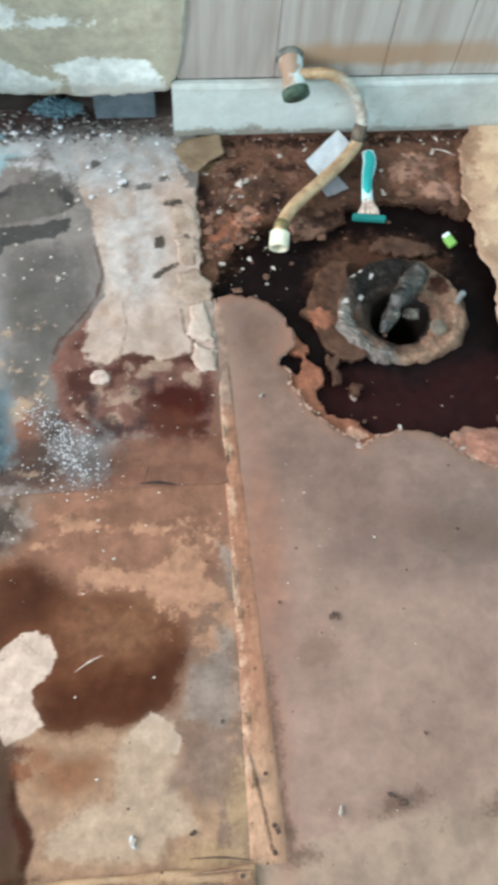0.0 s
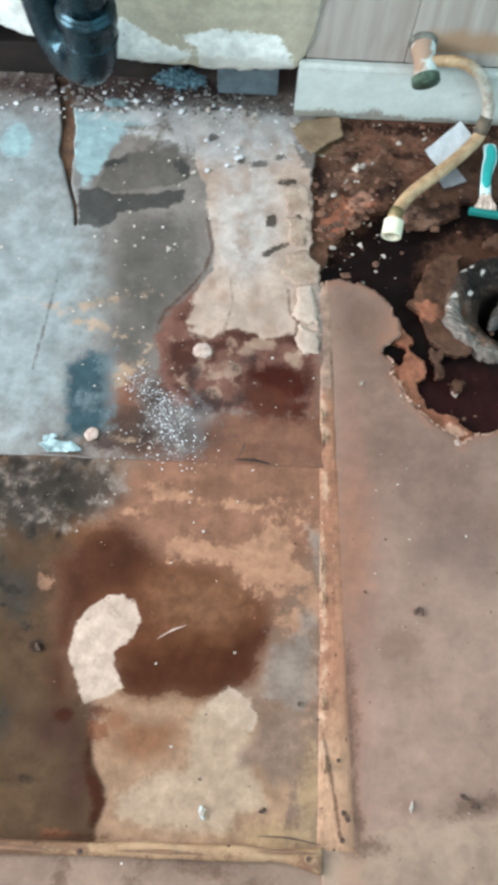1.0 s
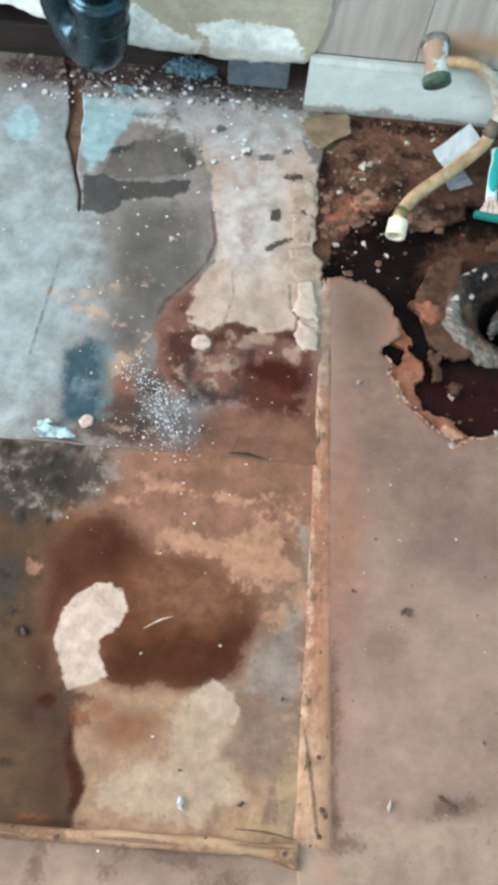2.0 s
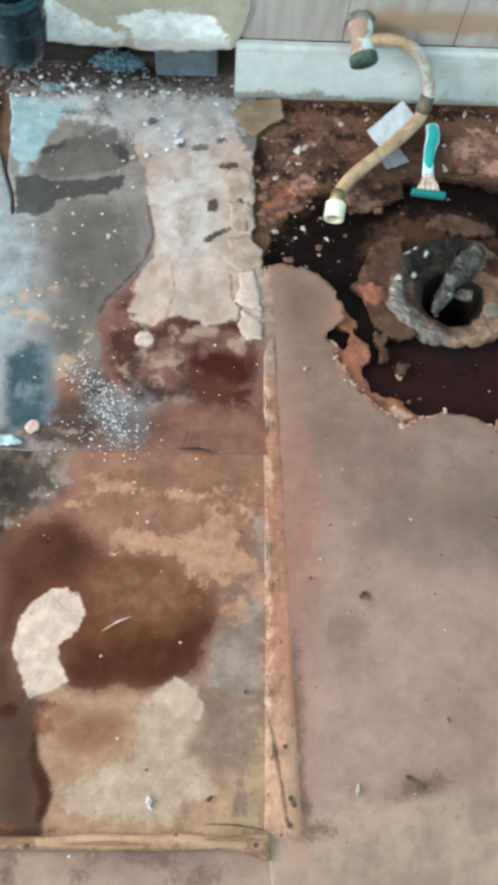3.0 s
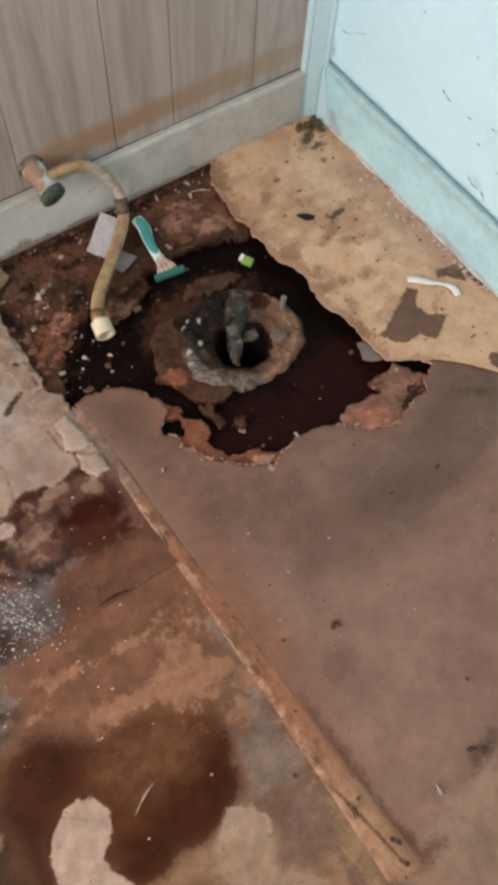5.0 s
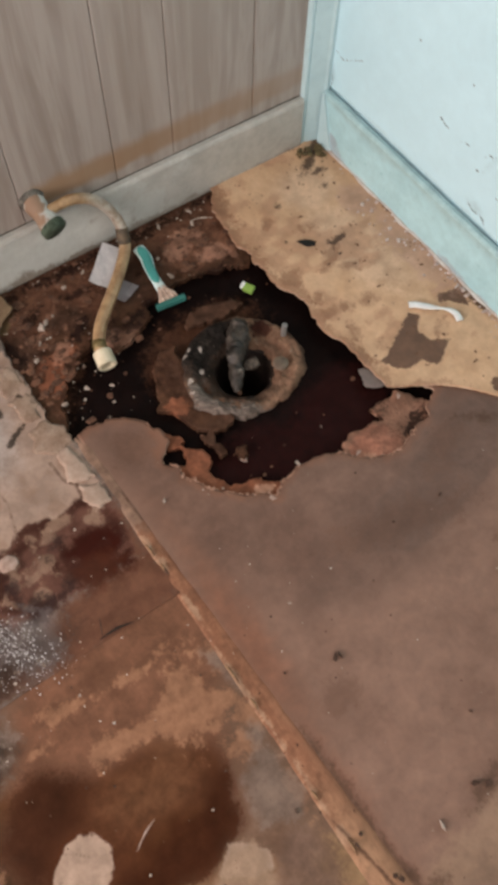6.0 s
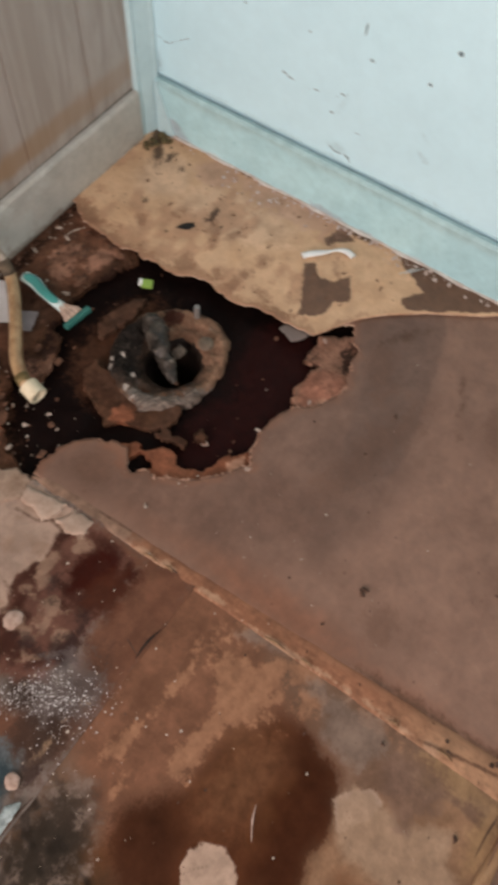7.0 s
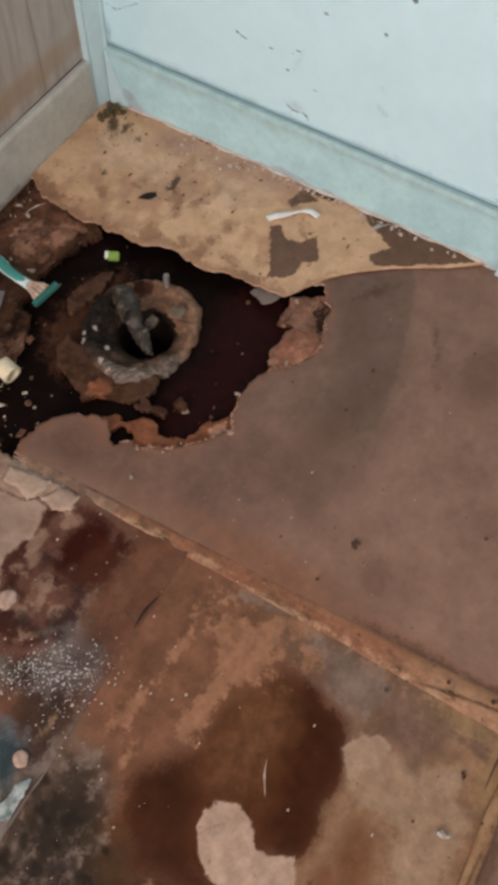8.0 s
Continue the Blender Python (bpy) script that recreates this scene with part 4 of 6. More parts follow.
def upper_shape(x, y):
    slit = np.minimum(np.abs(x + 1.029 + 0.17 * (y + 0.131) + 0.004 * vnoise(x * 0, y, 0.05, 50)) - 0.0024 * np.clip((y + 0.262) / 0.05, 0, 1) - 0.008 * np.clip((y + 0.155) / 0.05, 0, 1) - 0.0016 * vnoise(x * 0.2, y, 0.02, 54) * np.clip((y + 0.20) / 0.06, 0, 1), 10)
    slit = np.where(y < -0.25, 0.01, slit)
    return np.maximum.reduce([x + 0.650 + np.clip((y + 0.33) / 0.05, 0, 1) * (0.016 + rough(x, y, 0.010, 0.055, 55) + rough(x, y, 0.007, 0.013, 56)), -1.30 - x, y - 0.085, -0.5757 - y + 0.0008 * vnoise(x, y, 0.03, 51), -slit])


upper = tagged(sheet("upper_floor_board", upper_shape, (-1.30, -0.64, -0.58, 0.09), 0.0032, [UPPER, CHIP_BROWN], {
    "pale": union(oval(-1.07, -0.35, 0.10, 0.22), oval(-1.12, -0.12, 0.1, 0.1)),
    "blue": union(outline([(-1.04, -0.02), (-0.945, -0.02), (-0.959, -0.065), (-0.973, -0.097), (-0.983, -0.128), (-1.005, -0.159), (-1.020, -0.13)]), oval(-1.114, -0.085, 0.022, 0.03), oval(-0.97, -0.035, 0.05, 0.015)),
    "smoke": union(oval(-0.90, -0.31, 0.045, 0.10, 10), oval(-0.86, -0.29, 0.03, 0.05), oval(-0.92, -0.41, 0.03, 0.05), oval(-0.89, -0.235, 0.05, 0.03)),
    "wash": union(outline([(-0.87, -0.59), (-0.85, -0.535), (-0.78, -0.50), (-0.64, -0.49), (-0.64, -0.59)]), oval(-0.87, -0.555, 0.07, 0.02), oval(-0.92, -0.50, 0.03, 0.05), oval(-0.67, -0.48, 0.02, 0.1)),
    "murk": union(oval(-0.90, -0.535, 0.05, 0.035), oval(-0.85, -0.54, 0.06, 0.025), oval(-0.87, -0.49, 0.03, 0.03)),
    "pink": lambda x, y: pink_outline(x, y) + rough(x, y, 0.004, 0.02, 62),
    "scab": lambda x, y: np.minimum(oval(-0.676, -0.455, 0.008, 0.028, -8)(x, y), np.maximum(pink_outline(x, y) + 0.012, 0.015 * (0.12 - vnoise(x, y, 0.030, 63) - 0.5 * vnoise(x, y, 0.011, 64)))),
    "blush": lambda x, y: np.minimum(union(oval(-0.816, -0.419, 0.014, 0.013), oval(-0.774, -0.439, 0.012, 0.010), oval(-0.735, -0.402, 0.022, 0.010), oval(-0.727, -0.487, 0.017, 0.007, -15), oval(-0.800, -0.452, 0.020, 0.006, 8), oval(-0.692, -0.425, 0.008, 0.014), oval(-0.80, -0.478, 0.012, 0.010), oval(-0.76, -0.415, 0.010, 0.006))(x, y),
                                     np.maximum(pink_outline(x, y) + 0.02, 0.012 * (0.62 - vnoise(x, y, 0.020, 68) - 0.4 * vnoise(x, y, 0.009, 69)))),
    "worn": lambda x, y: np.maximum(cement_outline(x, y) + 0.004, 0.012 * (0.52 - vnoise(x, y, 0.022, 58) - 0.5 * vnoise(x, y, 0.009, 59))),
    "frost": union(oval(-0.765, -0.20, 0.045, 0.10), oval(-0.78, -0.08, 0.06, 0.05)),
    "peel": union(outline([(-0.942, -0.455), (-0.93, -0.448), (-0.899, -0.435), (-0.905, -0.45), (-0.922, -0.470), (-0.942, -0.485)]), oval(-0.965, -0.35, 0.04, 0.006, 15), oval(-0.91, -0.55, 0.03, 0.006), oval(-0.97, -0.385, 0.03, 0.004, -20)),
    "teal": outline([(-0.998, -0.445), (-0.974, -0.425), (-0.946, -0.428), (-0.940, -0.466), (-0.934, -0.515), (-0.945, -0.540), (-0.990, -0.550), (-0.995, -0.492)]),
    "tealfade": union(oval(-0.943, -0.475, 0.010, 0.045, 5), oval(-0.965, -0.50, 0.012, 0.012)),
    "mould": union(outline([(-0.836, -0.504), (-0.830, -0.489), (-0.820, -0.468), (-0.805, -0.478), (-0.786, -0.488), (-0.750, -0.468), (-0.702, -0.485), (-0.680, -0.489), (-0.703, -0.505), (-0.752, -0.492), (-0.787, -0.503), (-0.826, -0.515)]), oval(-0.83, -0.46, 0.008, 0.025), oval(-0.935, -0.555, 0.02, 0.010), oval(-0.95, 0.02, 0.2, 0.03), oval(-0.76, -0.43, 0.02, 0.006, 20)),
    "red": union(outline([(-0.752, -0.448), (-0.730, -0.429), (-0.700, -0.430), (-0.676, -0.450), (-0.678, -0.475), (-0.700, -0.480), (-0.735, -0.468)]), oval(-0.69, -0.50, 0.014, 0.010, -20)),
    "rust": outline([(-0.756, -0.473), (-0.716, -0.468), (-0.682, -0.490), (-0.70, -0.512), (-0.752, -0.512)]),
    "torn": lambda x, y: outline([(-0.976, -0.112), (-0.956, -0.101), (-0.919, -0.085), (-0.903, -0.074), (-0.877, -0.079), (-0.854, -0.110), (-0.848, -0.140), (-0.881, -0.152), (-0.922, -0.156), (-0.963, -0.166), (-0.990, -0.158)])(x, y) + rough(x, y, 0.006, 0.018, 57) + rough(x, y, 0.004, 0.006, 66),
    "tear": lambda x, y: union(outline([(-1.012, -0.164), (-0.993, -0.153), (-0.962, -0.171), (-0.913, -0.165), (-0.860, -0.158), (-0.859, -0.175), (-0.895, -0.192), (-0.951, -0.200), (-0.962, -0.219), (-0.981, -0.227), (-1.006, -0.222)]), oval(-0.96, -0.112, 0.022, 0.005, 25), oval(-0.862, -0.12, 0.008, 0.016, 30))(x, y) + rough(x, y, 0.006, 0.018, 60) + rough(x, y, 0.004, 0.006, 65),
    "cement": lambda x, y: cement_outline(x, y) + rough(x, y, 0.005, 0.016, 61),
    "rubbly": union(oval(-0.79, -0.05, 0.12, 0.045), oval(-0.88, -0.02, 0.12, 0.02)),
    "pit": union(oval(-0.729, -0.204, 0.008, 0.012), oval(-0.725, -0.252, 0.018, 0.006, 35), oval(-0.705, -0.135, 0.018, 0.006), oval(-0.78, -0.10, 0.01, 0.005), oval(-0.75, -0.105, 0.012, 0.006), oval(-0.72, -0.09, 0.007, 0.004), oval(-0.82, -0.06, 0.01, 0.006), oval(-0.69, -0.20, 0.004, 0.02)),
    "crack": union(line([(-0.822, -0.205), (-0.812, -0.255), (-0.821, -0.290), (-0.844, -0.325), (-0.873, -0.358), (-0.883, -0.385)], 0.0022), line([(-0.703, -0.315), (-0.700, -0.35), (-0.688, -0.364), (-0.692, -0.388), (-0.73, -0.394)], 0.0014), line([(-0.838, -0.39), (-0.808, -0.40), (-0.78, -0.384), (-0.745, -0.388)], 0.0012), line([(-0.785, -0.30), (-0.78, -0.34), (-0.79, -0.385)], 0.0006)),
    "seam": lambda x, y: np.abs(x + 1.028 - 0.12 * (y + 0.32)) - 0.0012 + np.clip(y + 0.30, 0, 1) + np.clip(-0.455 - y, 0, 1),
    "silt": union(oval(-0.845, -0.525, 0.045, 0.04, -60), oval(-0.87, -0.02, 0.1, 0.03), oval(-0.78, -0.06, 0.1, 0.05)),
}, lambda x, y, d: 0.0012 * vnoise(x, y, 0.08, 52) + 0.0008 * vnoise(x, y, 0.02, 53), 0.016), "worn grey board with damp stains and dust", "floor board", kind="structure")

def crust(name, points, seed, label, rise=0.003, mat=CEMENT):
    shape = outline(points)
    return tagged(sheet(name, lambda x, y: shape(x, y) + rough(x, y, 0.007, 0.018, seed) + rough(x, y, 0.002, 0.006, seed + 5), (min(p[0] for p in points) - 0.02, max(p[0] for p in points) + 0.02, min(p[1] for p in points) - 0.02, max(p[1] for p in points) + 0.02), 0.0025, [mat], None,
                        lambda x, y, d: rough(x, y, 0.0012, 0.014, seed + 1) - 0.6 * rise * np.exp(np.minimum(d, 0) / 0.003), 0.004, rise), label, "plaster", "plaster plates")


crust("plaster_plate", [(-0.712, -0.142), (-0.676, -0.138), (-0.674, -0.186), (-0.706, -0.192)], 61, "tan stained broken plate of plaster beside the hole", 0.0022, CEMENT_TAN)
crust("plaster_plate", [(-0.708, -0.196), (-0.675, -0.192), (-0.677, -0.246), (-0.704, -0.240)], 64, "tan stained broken plate of plaster beside the hole", 0.0026, CEMENT_TAN)
crust("plaster_plate", [(-0.692, -0.312), (-0.672, -0.308), (-0.661, -0.334), (-0.659, -0.372), (-0.688, -0.366), (-0.698, -0.355)], 67, "pale broken plate of plaster beside the batten", 0.0045)
crust("plaster_plate", [(-0.686, -0.371), (-0.660, -0.377), (-0.658, -0.411), (-0.682, -0.417), (-0.691, -0.390)], 71, "pale broken plate of plaster beside the batten", 0.004)
crust("plaster_plate", [(-0.706, -0.258), (-0.676, -0.252), (-0.657, -0.276), (-0.662, -0.303), (-0.690, -0.306), (-0.712, -0.290)], 74, "tan stained broken plate of plaster beside the hole", 0.0022, CEMENT_TAN)


# the plain floor that closes the rest of the room
rest = box(LEFT, -1.296, FRONT, 0.09, -0.03, -0.001)
tagged(mesh_object("floor", rest, VINYL_PLAIN), "plain worn vinyl floor of the room", "floor", kind="structure")
tagged(mesh_object("floor", box(-1.296, 0.0, FRONT, -1.495, -0.03, -0.001), VINYL_PLAIN), "plain worn vinyl floor of the room", "floor", kind="structure")
tagged(sheet("floor", lambda x, y: np.maximum(x + 0.640, y + 1.021), (-1.30, -0.63, -1.5, -1.02), 0.01, [VINYL, PAPER_EDGE], {
    "tan": lambda x, y: y + 1.03 - 0.05, "damp": union(oval(-0.80, -1.045, 0.14, 0.03), oval(-1.05, -1.05, 0.14, 0.05)), "rust": lambda x, y: x * 0 + 1, "russet": lambda x, y: x * 0 + 1, "soaked": lambda x, y: x * 0 + 1, "sodden": lambda x, y: x * 0 + 1, "rim": lambda x, y: x * 0 + 1, "grime_shade": union(oval(-0.95, -1.03, 0.05, 0.006), oval(-0.94, -1.06, 0.006, 0.02), oval(-0.79, -1.044, 0.045, 0.006), oval(-0.73, -1.065, 0.02, 0.008), oval(-0.86, -1.06, 0.008, 0.006)),
}, None, 0.01, -0.0022), "tan vinyl floor beyond the batten", "floor", kind="structure")


tagged(mesh_object("joist", box(-1.085, -0.99, -0.30, 0.09, -0.04, -0.005, 0.002), surface("joist_brown", (0.15, 0.075, 0.04), (0.04, 0.02, 0.012), 30, 0.7)), "brown timber showing in the slit between boards", "timber", kind="structure")

# ---- wooden battens ----
def batten_shape(x, y):
    left = -0.6580 + 0.001 * vnoise(x, y, 0.12, 70) + 0.0022 * np.maximum(0, vnoise(x, y, 0.022, 79))
    right = -0.6350 - 0.041 * (y + 0.49) + 0.0012 * vnoise(x, y, 0.09, 71) + 0.0010 * vnoise(x, y, 0.02, 72)
    return np.maximum.reduce([left - x, x - right, y + 0.300 + 0.015 * vnoise(x, y, 0.012, 78), -1.026 - y])



batten = tagged(sheet("floor_batten", batten_shape, (-0.672, -0.596, -1.03, -0.30), 0.0020, [BATTEN, BATTEN], {
    "greyed": lambda x, y: -0.47 - y + 0.012 * vnoise(x, y, 0.02, 80),
    "pine": outline([(-0.7, -0.86), (-0.59, -0.92), (-0.59, -1.1), (-0.7, -1.1)]),
    "wet": union(oval(-0.614, -0.85, 0.006, 0.07), oval(-0.612, -0.97, 0.006, 0.06)),
    # A dark split, and a thin shadow line painted along the upper right edge.
    "shadow_dirt": union(line([(-0.652, -0.90), (-0.640, -0.96), (-0.632, -1.01)], 0.0012), line([(-0.6425, -0.41), (-0.6395, -0.47), (-0.637, -0.56)], 0.0008)),
    "chip": union(line([(-0.654, -0.66), (-0.651, -0.78), (-0.652, -0.90)], 0.0012), oval(-0.652, -0.86, 0.004, 0.010), oval(-0.650, -0.60, 0.003, 0.02), oval(-0.655, -0.50, 0.006, 0.02), oval(-0.652, -0.53, 0.007, 0.012), oval(-0.655, -0.72, 0.006, 0.03), oval(-0.652, -0.92, 0.006, 0.012)),
}, lambda x, y, d: 0.0018 * (1 - np.exp(np.minimum(d, 0) / 0.0022)) + 0.0016 * (1 - np.exp(np.minimum(d, 0) / 0.012)) * np.clip((-0.50 - y) / 0.35, 0, 1), 0.005, -0.0012), "thin worn wooden batten between the floor sheets", "batten")
for x, y, r in ((-0.634, -0.93, 0.0026), (-0.628, -0.985, 0.003), (-0.630, -1.013, 0.0030)):
    part("nail_head", lathe([(0.0, 0.0012), (r * 0.8, 0.001), (r, 0.0), (r, -0.004)], 12), CHIP_BROWN, batten, "dark rusted nail head").location = (x, y, 0.0032)
cross = tagged(sheet("floor_batten", lambda x, y: np.maximum.reduce([x + 0.652, -1.30 - x, y + 1.0225 + 0.003 * vnoise(x, y, 0.05, 75) - 0.012 * np.clip(-0.7 - x, 0, 1) * 0.3, -1.037 - y - 0.012 * np.clip((x + 0.69) / 0.04, 0, 1) + 0.002 * vnoise(x, y, 0.03, 76)]), (-1.30, -0.645, -1.06, -1.01), 0.0025, [BATTEN_CROSS, BATTEN_CROSS], {
    "wet": union(oval(-0.668, -1.04, 0.012, 0.006), oval(-1.0, -1.03, 0.08, 0.02), oval(-0.80, -1.038, 0.05, 0.004)),
}, lambda x, y, d: 0.004 * (1 - np.exp(np.minimum(d, 0) / 0.003)) + 0.0009 * vnoise(x, y * 6, 0.03, 77), 0.007, 0.005), "pale split wooden batten across the floor edge", "batten")

for x, y, length, turn in ((-0.655, -0.505, 0.022, 4), (-0.6535, -0.535, 0.014, -6), (-0.655, -0.70, 0.030, 3), (-0.653, -0.745, 0.016, -4), (-0.653, -0.868, 0.014, 5), (-0.650, -0.935, 0.020, -3)):
    sliver = part("sliver", sweep([(0, -length / 2, 0), (0.0008, 0, 0.0012), (0, length / 2, 0)], lambda t: 0.0024 * (1 - 0.7 * abs(2 * t - 1)), 6, 4), BATTEN_CROSS, batten, "pale splintered sliver")
    sliver.matrix_basis = pose(x, y, 0.0035, 0, 0, turn)
for x, y, length in ((-0.69, -1.026, 0.07), (-0.83, -1.030, 0.10), (-1.0, -1.031, 0.08)):
    sliver = part("sliver", sweep([(-length / 2, 0, 0), (0, 0.001, 0.001), (length / 2, -0.001, 0)], lambda t: 0.0022 * (1 - 0.8 * abs(2 * t - 1)), 6, 4), BATTEN, cross, "dark split along the grain")
    sliver.location = (x, y, 0.0088)
for x in (-0.668, -0.92):
    part("nail_head", lathe([(0.0, 0.0012), (0.0026, 0.001), (0.0033, 0.0), (0.0033, -0.004)], 12), CHIP_BROWN, cross, "dark rusted nail head").location = (x, -1.032, 0.0090)

# ---- walls ----
wall_back = tagged(empty("wall_back"), "back wall clad in pale printed wood panelling", "wall", kind="structure")
part("backing", box(-0.69, 0.03, 0.012, 0.13, -0.03, HIGH), GROOVE, wall_back, "dark backing behind the panelling")
JOINTS = [-0.692, -0.551, -0.394, -0.2915, -0.1425, 0.0]
for a, b in zip(JOINTS, JOINTS[1:]):
    part("panel_board", box(a + 0.0004, b - 0.0005, 0.0, 0.0115, 0.101, HIGH, 0.0012, 1), PANEL, wall_back)

left_shape_edge = outline([(-1.95, 0.16), (-1.3, 0.15), (-1.113, 0.135), (-1.03, 0.105), (-0.967, 0.086), (-0.90, 0.082), (-0.82, 0.079), (-0.74, 0.08), (-0.708, 0.083), (-0.700, 0.09), (-0.693, 0.105), (-0.680, 0.15), (-0.677, 0.22), (-0.677, 2.4), (-1.95, 2.4)])
plaster_front = tagged(sheet("wall_back_plaster", lambda u, v: left_shape_edge(u, v) + rough(u, v, 0.005, 0.02, 81), (-1.30, -0.66, 0.06, 0.50), 0.005, [PLASTER, CHIP_WHITE], {
    "white": union(outline([(-1.13, 0.19), (-1.0, 0.165), (-0.93, 0.150), (-0.905, 0.125), (-0.85, 0.10), (-0.90, 0.07), (-1.2, 0.07)]), outline([(-0.87, 0.135), (-0.80, 0.15), (-0.735, 0.14), (-0.715, 0.11), (-0.70, 0.07), (-0.84, 0.07), (-0.845, 0.115)]), oval(-0.93, 0.22, 0.04, 0.02), oval(-0.86, 0.205, 0.05, 0.008)),
    "grime_shade": union(oval(-0.80, 0.085, 0.15, 0.012), oval(-0.69, 0.20, 0.01, 0.1)),
}, lambda u, v, d: 0.001 * vnoise(u, v, 0.05, 82), 0.012, 0.004, lambda u, v, h: (u, -h, v)), "old yellowed plaster wall flaking to white at its foot", "wall", kind="structure")
tagged(mesh_object("wall_back_upper", box(LEFT - 0.1, -0.692, 0.008, 0.13, 0.30, HIGH), ROOM_WALL), "plain plaster wall above and beside", "wall", kind="structure")
tagged(mesh_object("wall_cavity", box(LEFT - 0.1, -0.64, 0.095, 0.13, -0.04, 0.30), CAVITY), "hollow behind the broken plaster foot, coloured dark for its shade", "wall", kind="structure")
tagged(mesh_object("wall_back_far", box(LEFT - 0.1, -1.30, 0.0, 0.09, 0.0, 0.30), ROOM_WALL), "plain plaster wall foot", "wall", kind="structure")


def skirting(length, height, thick):
    """A board along +x from 0, face towards -y, with an eased and dented top edge."""
    bm = bmesh.new()
    profile = [(0, 0), (-thick, 0), (-thick, height - 0.006), (-thick + 0.0015, height - 0.002), (-thick + 0.004, height), (0, height)]
    steps = max(2, int(length / 0.02))
    rings = []
    for i in range(steps + 1):
        x = length * i / steps
        w = 0.0008 * noise.noise(Vector((x * 14, length, 0)))
        rings.append([bm.verts.new((x, y + w * (y < 0), z + (w if z > 0 else 0))) for y, z in profile])
    for a, b in zip(rings, rings[1:]):
        for k in range(len(profile)):
            bm.faces.new((a[k], a[(k + 1) % len(profile)], b[(k + 1) % len(profile)], b[k]))
    bm.faces.new(rings[0])
    bm.faces.new(reversed(rings[-1]))
    return bm


def skirting_fields(ob, seed, shade_start, smudge_shades):
    """Dirt along the foot, a worn top with its shadow line, shade painted in towards one end, and spots of smudge and
    trim shade (along, height, size), as distance fields.
    """
    data = ob.data
    dirt, worn, smudge_shade = [data.attributes.new(key, "FLOAT", "POINT") for key in ("dirt", "worn", "smudge_shade")]
    for v in data.vertices:
        n = noise.noise(Vector((v.co.x * 20, seed, v.co.z * 20)))
        dirt.data[v.index].value = 0.9 - v.co.z * 100 + n
        worn.data[v.index].value = max(v.co.z * 100 - 9.3, min(2.0, (v.co.x - shade_start) * 12)) + 1.4 * n
        smudge_shade.data[v.index].value = max([-9.0] + [100 * (r - math.hypot((v.co.x - x) * 0.5, v.co.z - z)) for x, z, r in smudge_shades])


def refined_skirting(name, length, height, thick, label, seed, paint, shade_start=9.0, smudge_shades=()):
    bm = skirting(length, height, thick)
    bmesh.ops.subdivide_edges(bm, edges=[e for e in bm.edges if abs(e.verts[0].co.z - e.verts[1].co.z) > 0.05], cuts=10, use_grid_fill=True)
    ob = mesh_object(name, bm, paint)
    skirting_fields(ob, seed, shade_start, smudge_shades)
    return tagged(ob, label, "skirting board", kind="structure")


base_back = refined_skirting("baseboard", 0.655, 0.1, 0.012, "pale grey painted skirting board under wood panelling", 3, SKIRT_GREY, 0.36, ((0.12, 0.02, 0.004), (0.30, 0.012, 0.006), (0.42, 0.01, 0.005), (0.25, 0.06, 0.002)))
base_back.location = (-0.70, 0.0, 0.0)
# The first two spots paint the corner trim's diagonal shade; the others are dirt.
base_right = refined_skirting("baseboard", 0.724, 0.108, 0.012, "pale blue-white glossy skirting board with grubby foot", 9, SKIRT_WHITE, 9.0, ((0.03, 0.03, 0.012), (0.05, 0.012, 0.010), (0.34, 0.012, 0.009), (0.37, 0.008, 0.010), (0.42, 0.008, 0.008), (0.20, 0.006, 0.006), (0.36, 0.04, 0.003)))
base_right.matrix_world = pose(0, -0.020, 0, 0, 0, -90)

right = tagged(sheet("wall_right", lambda u, v: np.maximum(-u - 1.0, u - 0.1), (-0.9, 0.02, 0.1125, 0.60), 0.004, [WHITE_WALL], {
    "scuff": union(line([(-0.258, 0.223), (-0.275, 0.216), (-0.286, 0.214)], 0.0011), line([(-0.306, 0.213), (-0.324, 0.217)], 0.0012), line([(-0.361, 0.228), (-0.372, 0.231)], 0.0016), oval(-0.356, 0.222, 0.004, 0.002), oval(-0.350, 0.192, 0.0028, 0.0028), line([(-0.354, 0.134), (-0.366, 0.127), (-0.380, 0.131), (-0.389, 0.127), (-0.391, 0.121)], 0.0015),
                   oval(-0.488, 0.300, 0.0035, 0.0026), oval(-0.517, 0.357, 0.004, 0.0036), oval(-0.400, 0.298, 0.005, 0.002), oval(-0.300, 0.299, 0.003, 0.0022), line([(-0.025, 0.180), (-0.045, 0.176), (-0.09, 0.203)], 0.0012), line([(-0.021, 0.138), (-0.026, 0.125), (-0.019, 0.106)], 0.0016), oval(-0.192, 0.299, 0.003, 0.002), oval(-0.397, 0.177, 0.005, 0.0012), line([(-0.385, 0.345), (-0.382, 0.325)], 0.0015)),
    # Scuffs, and the shadow line above the skirting painted as a long thin oval.
    "grey": union(oval(-0.370, 0.136, 0.016, 0.006), oval(-0.365, 0.21, 0.004, 0.012, 20), oval(-0.02, 0.13, 0.010, 0.02), oval(-0.45, 0.115, 0.5, 0.002), line([(-0.494, 0.226), (-0.505, 0.215)], 0.002), line([(-0.497, 0.192), (-0.510, 0.184)], 0.0025), oval(-0.545, 0.119, 0.008, 0.004)),
}, lambda u, v, d: 0.0006 * vnoise(u, v, 0.2, 91), 0.01, 0.0, lambda u, v, h: (-h, u, v)), "white painted wall with dark scuffs", "wall", kind="structure")
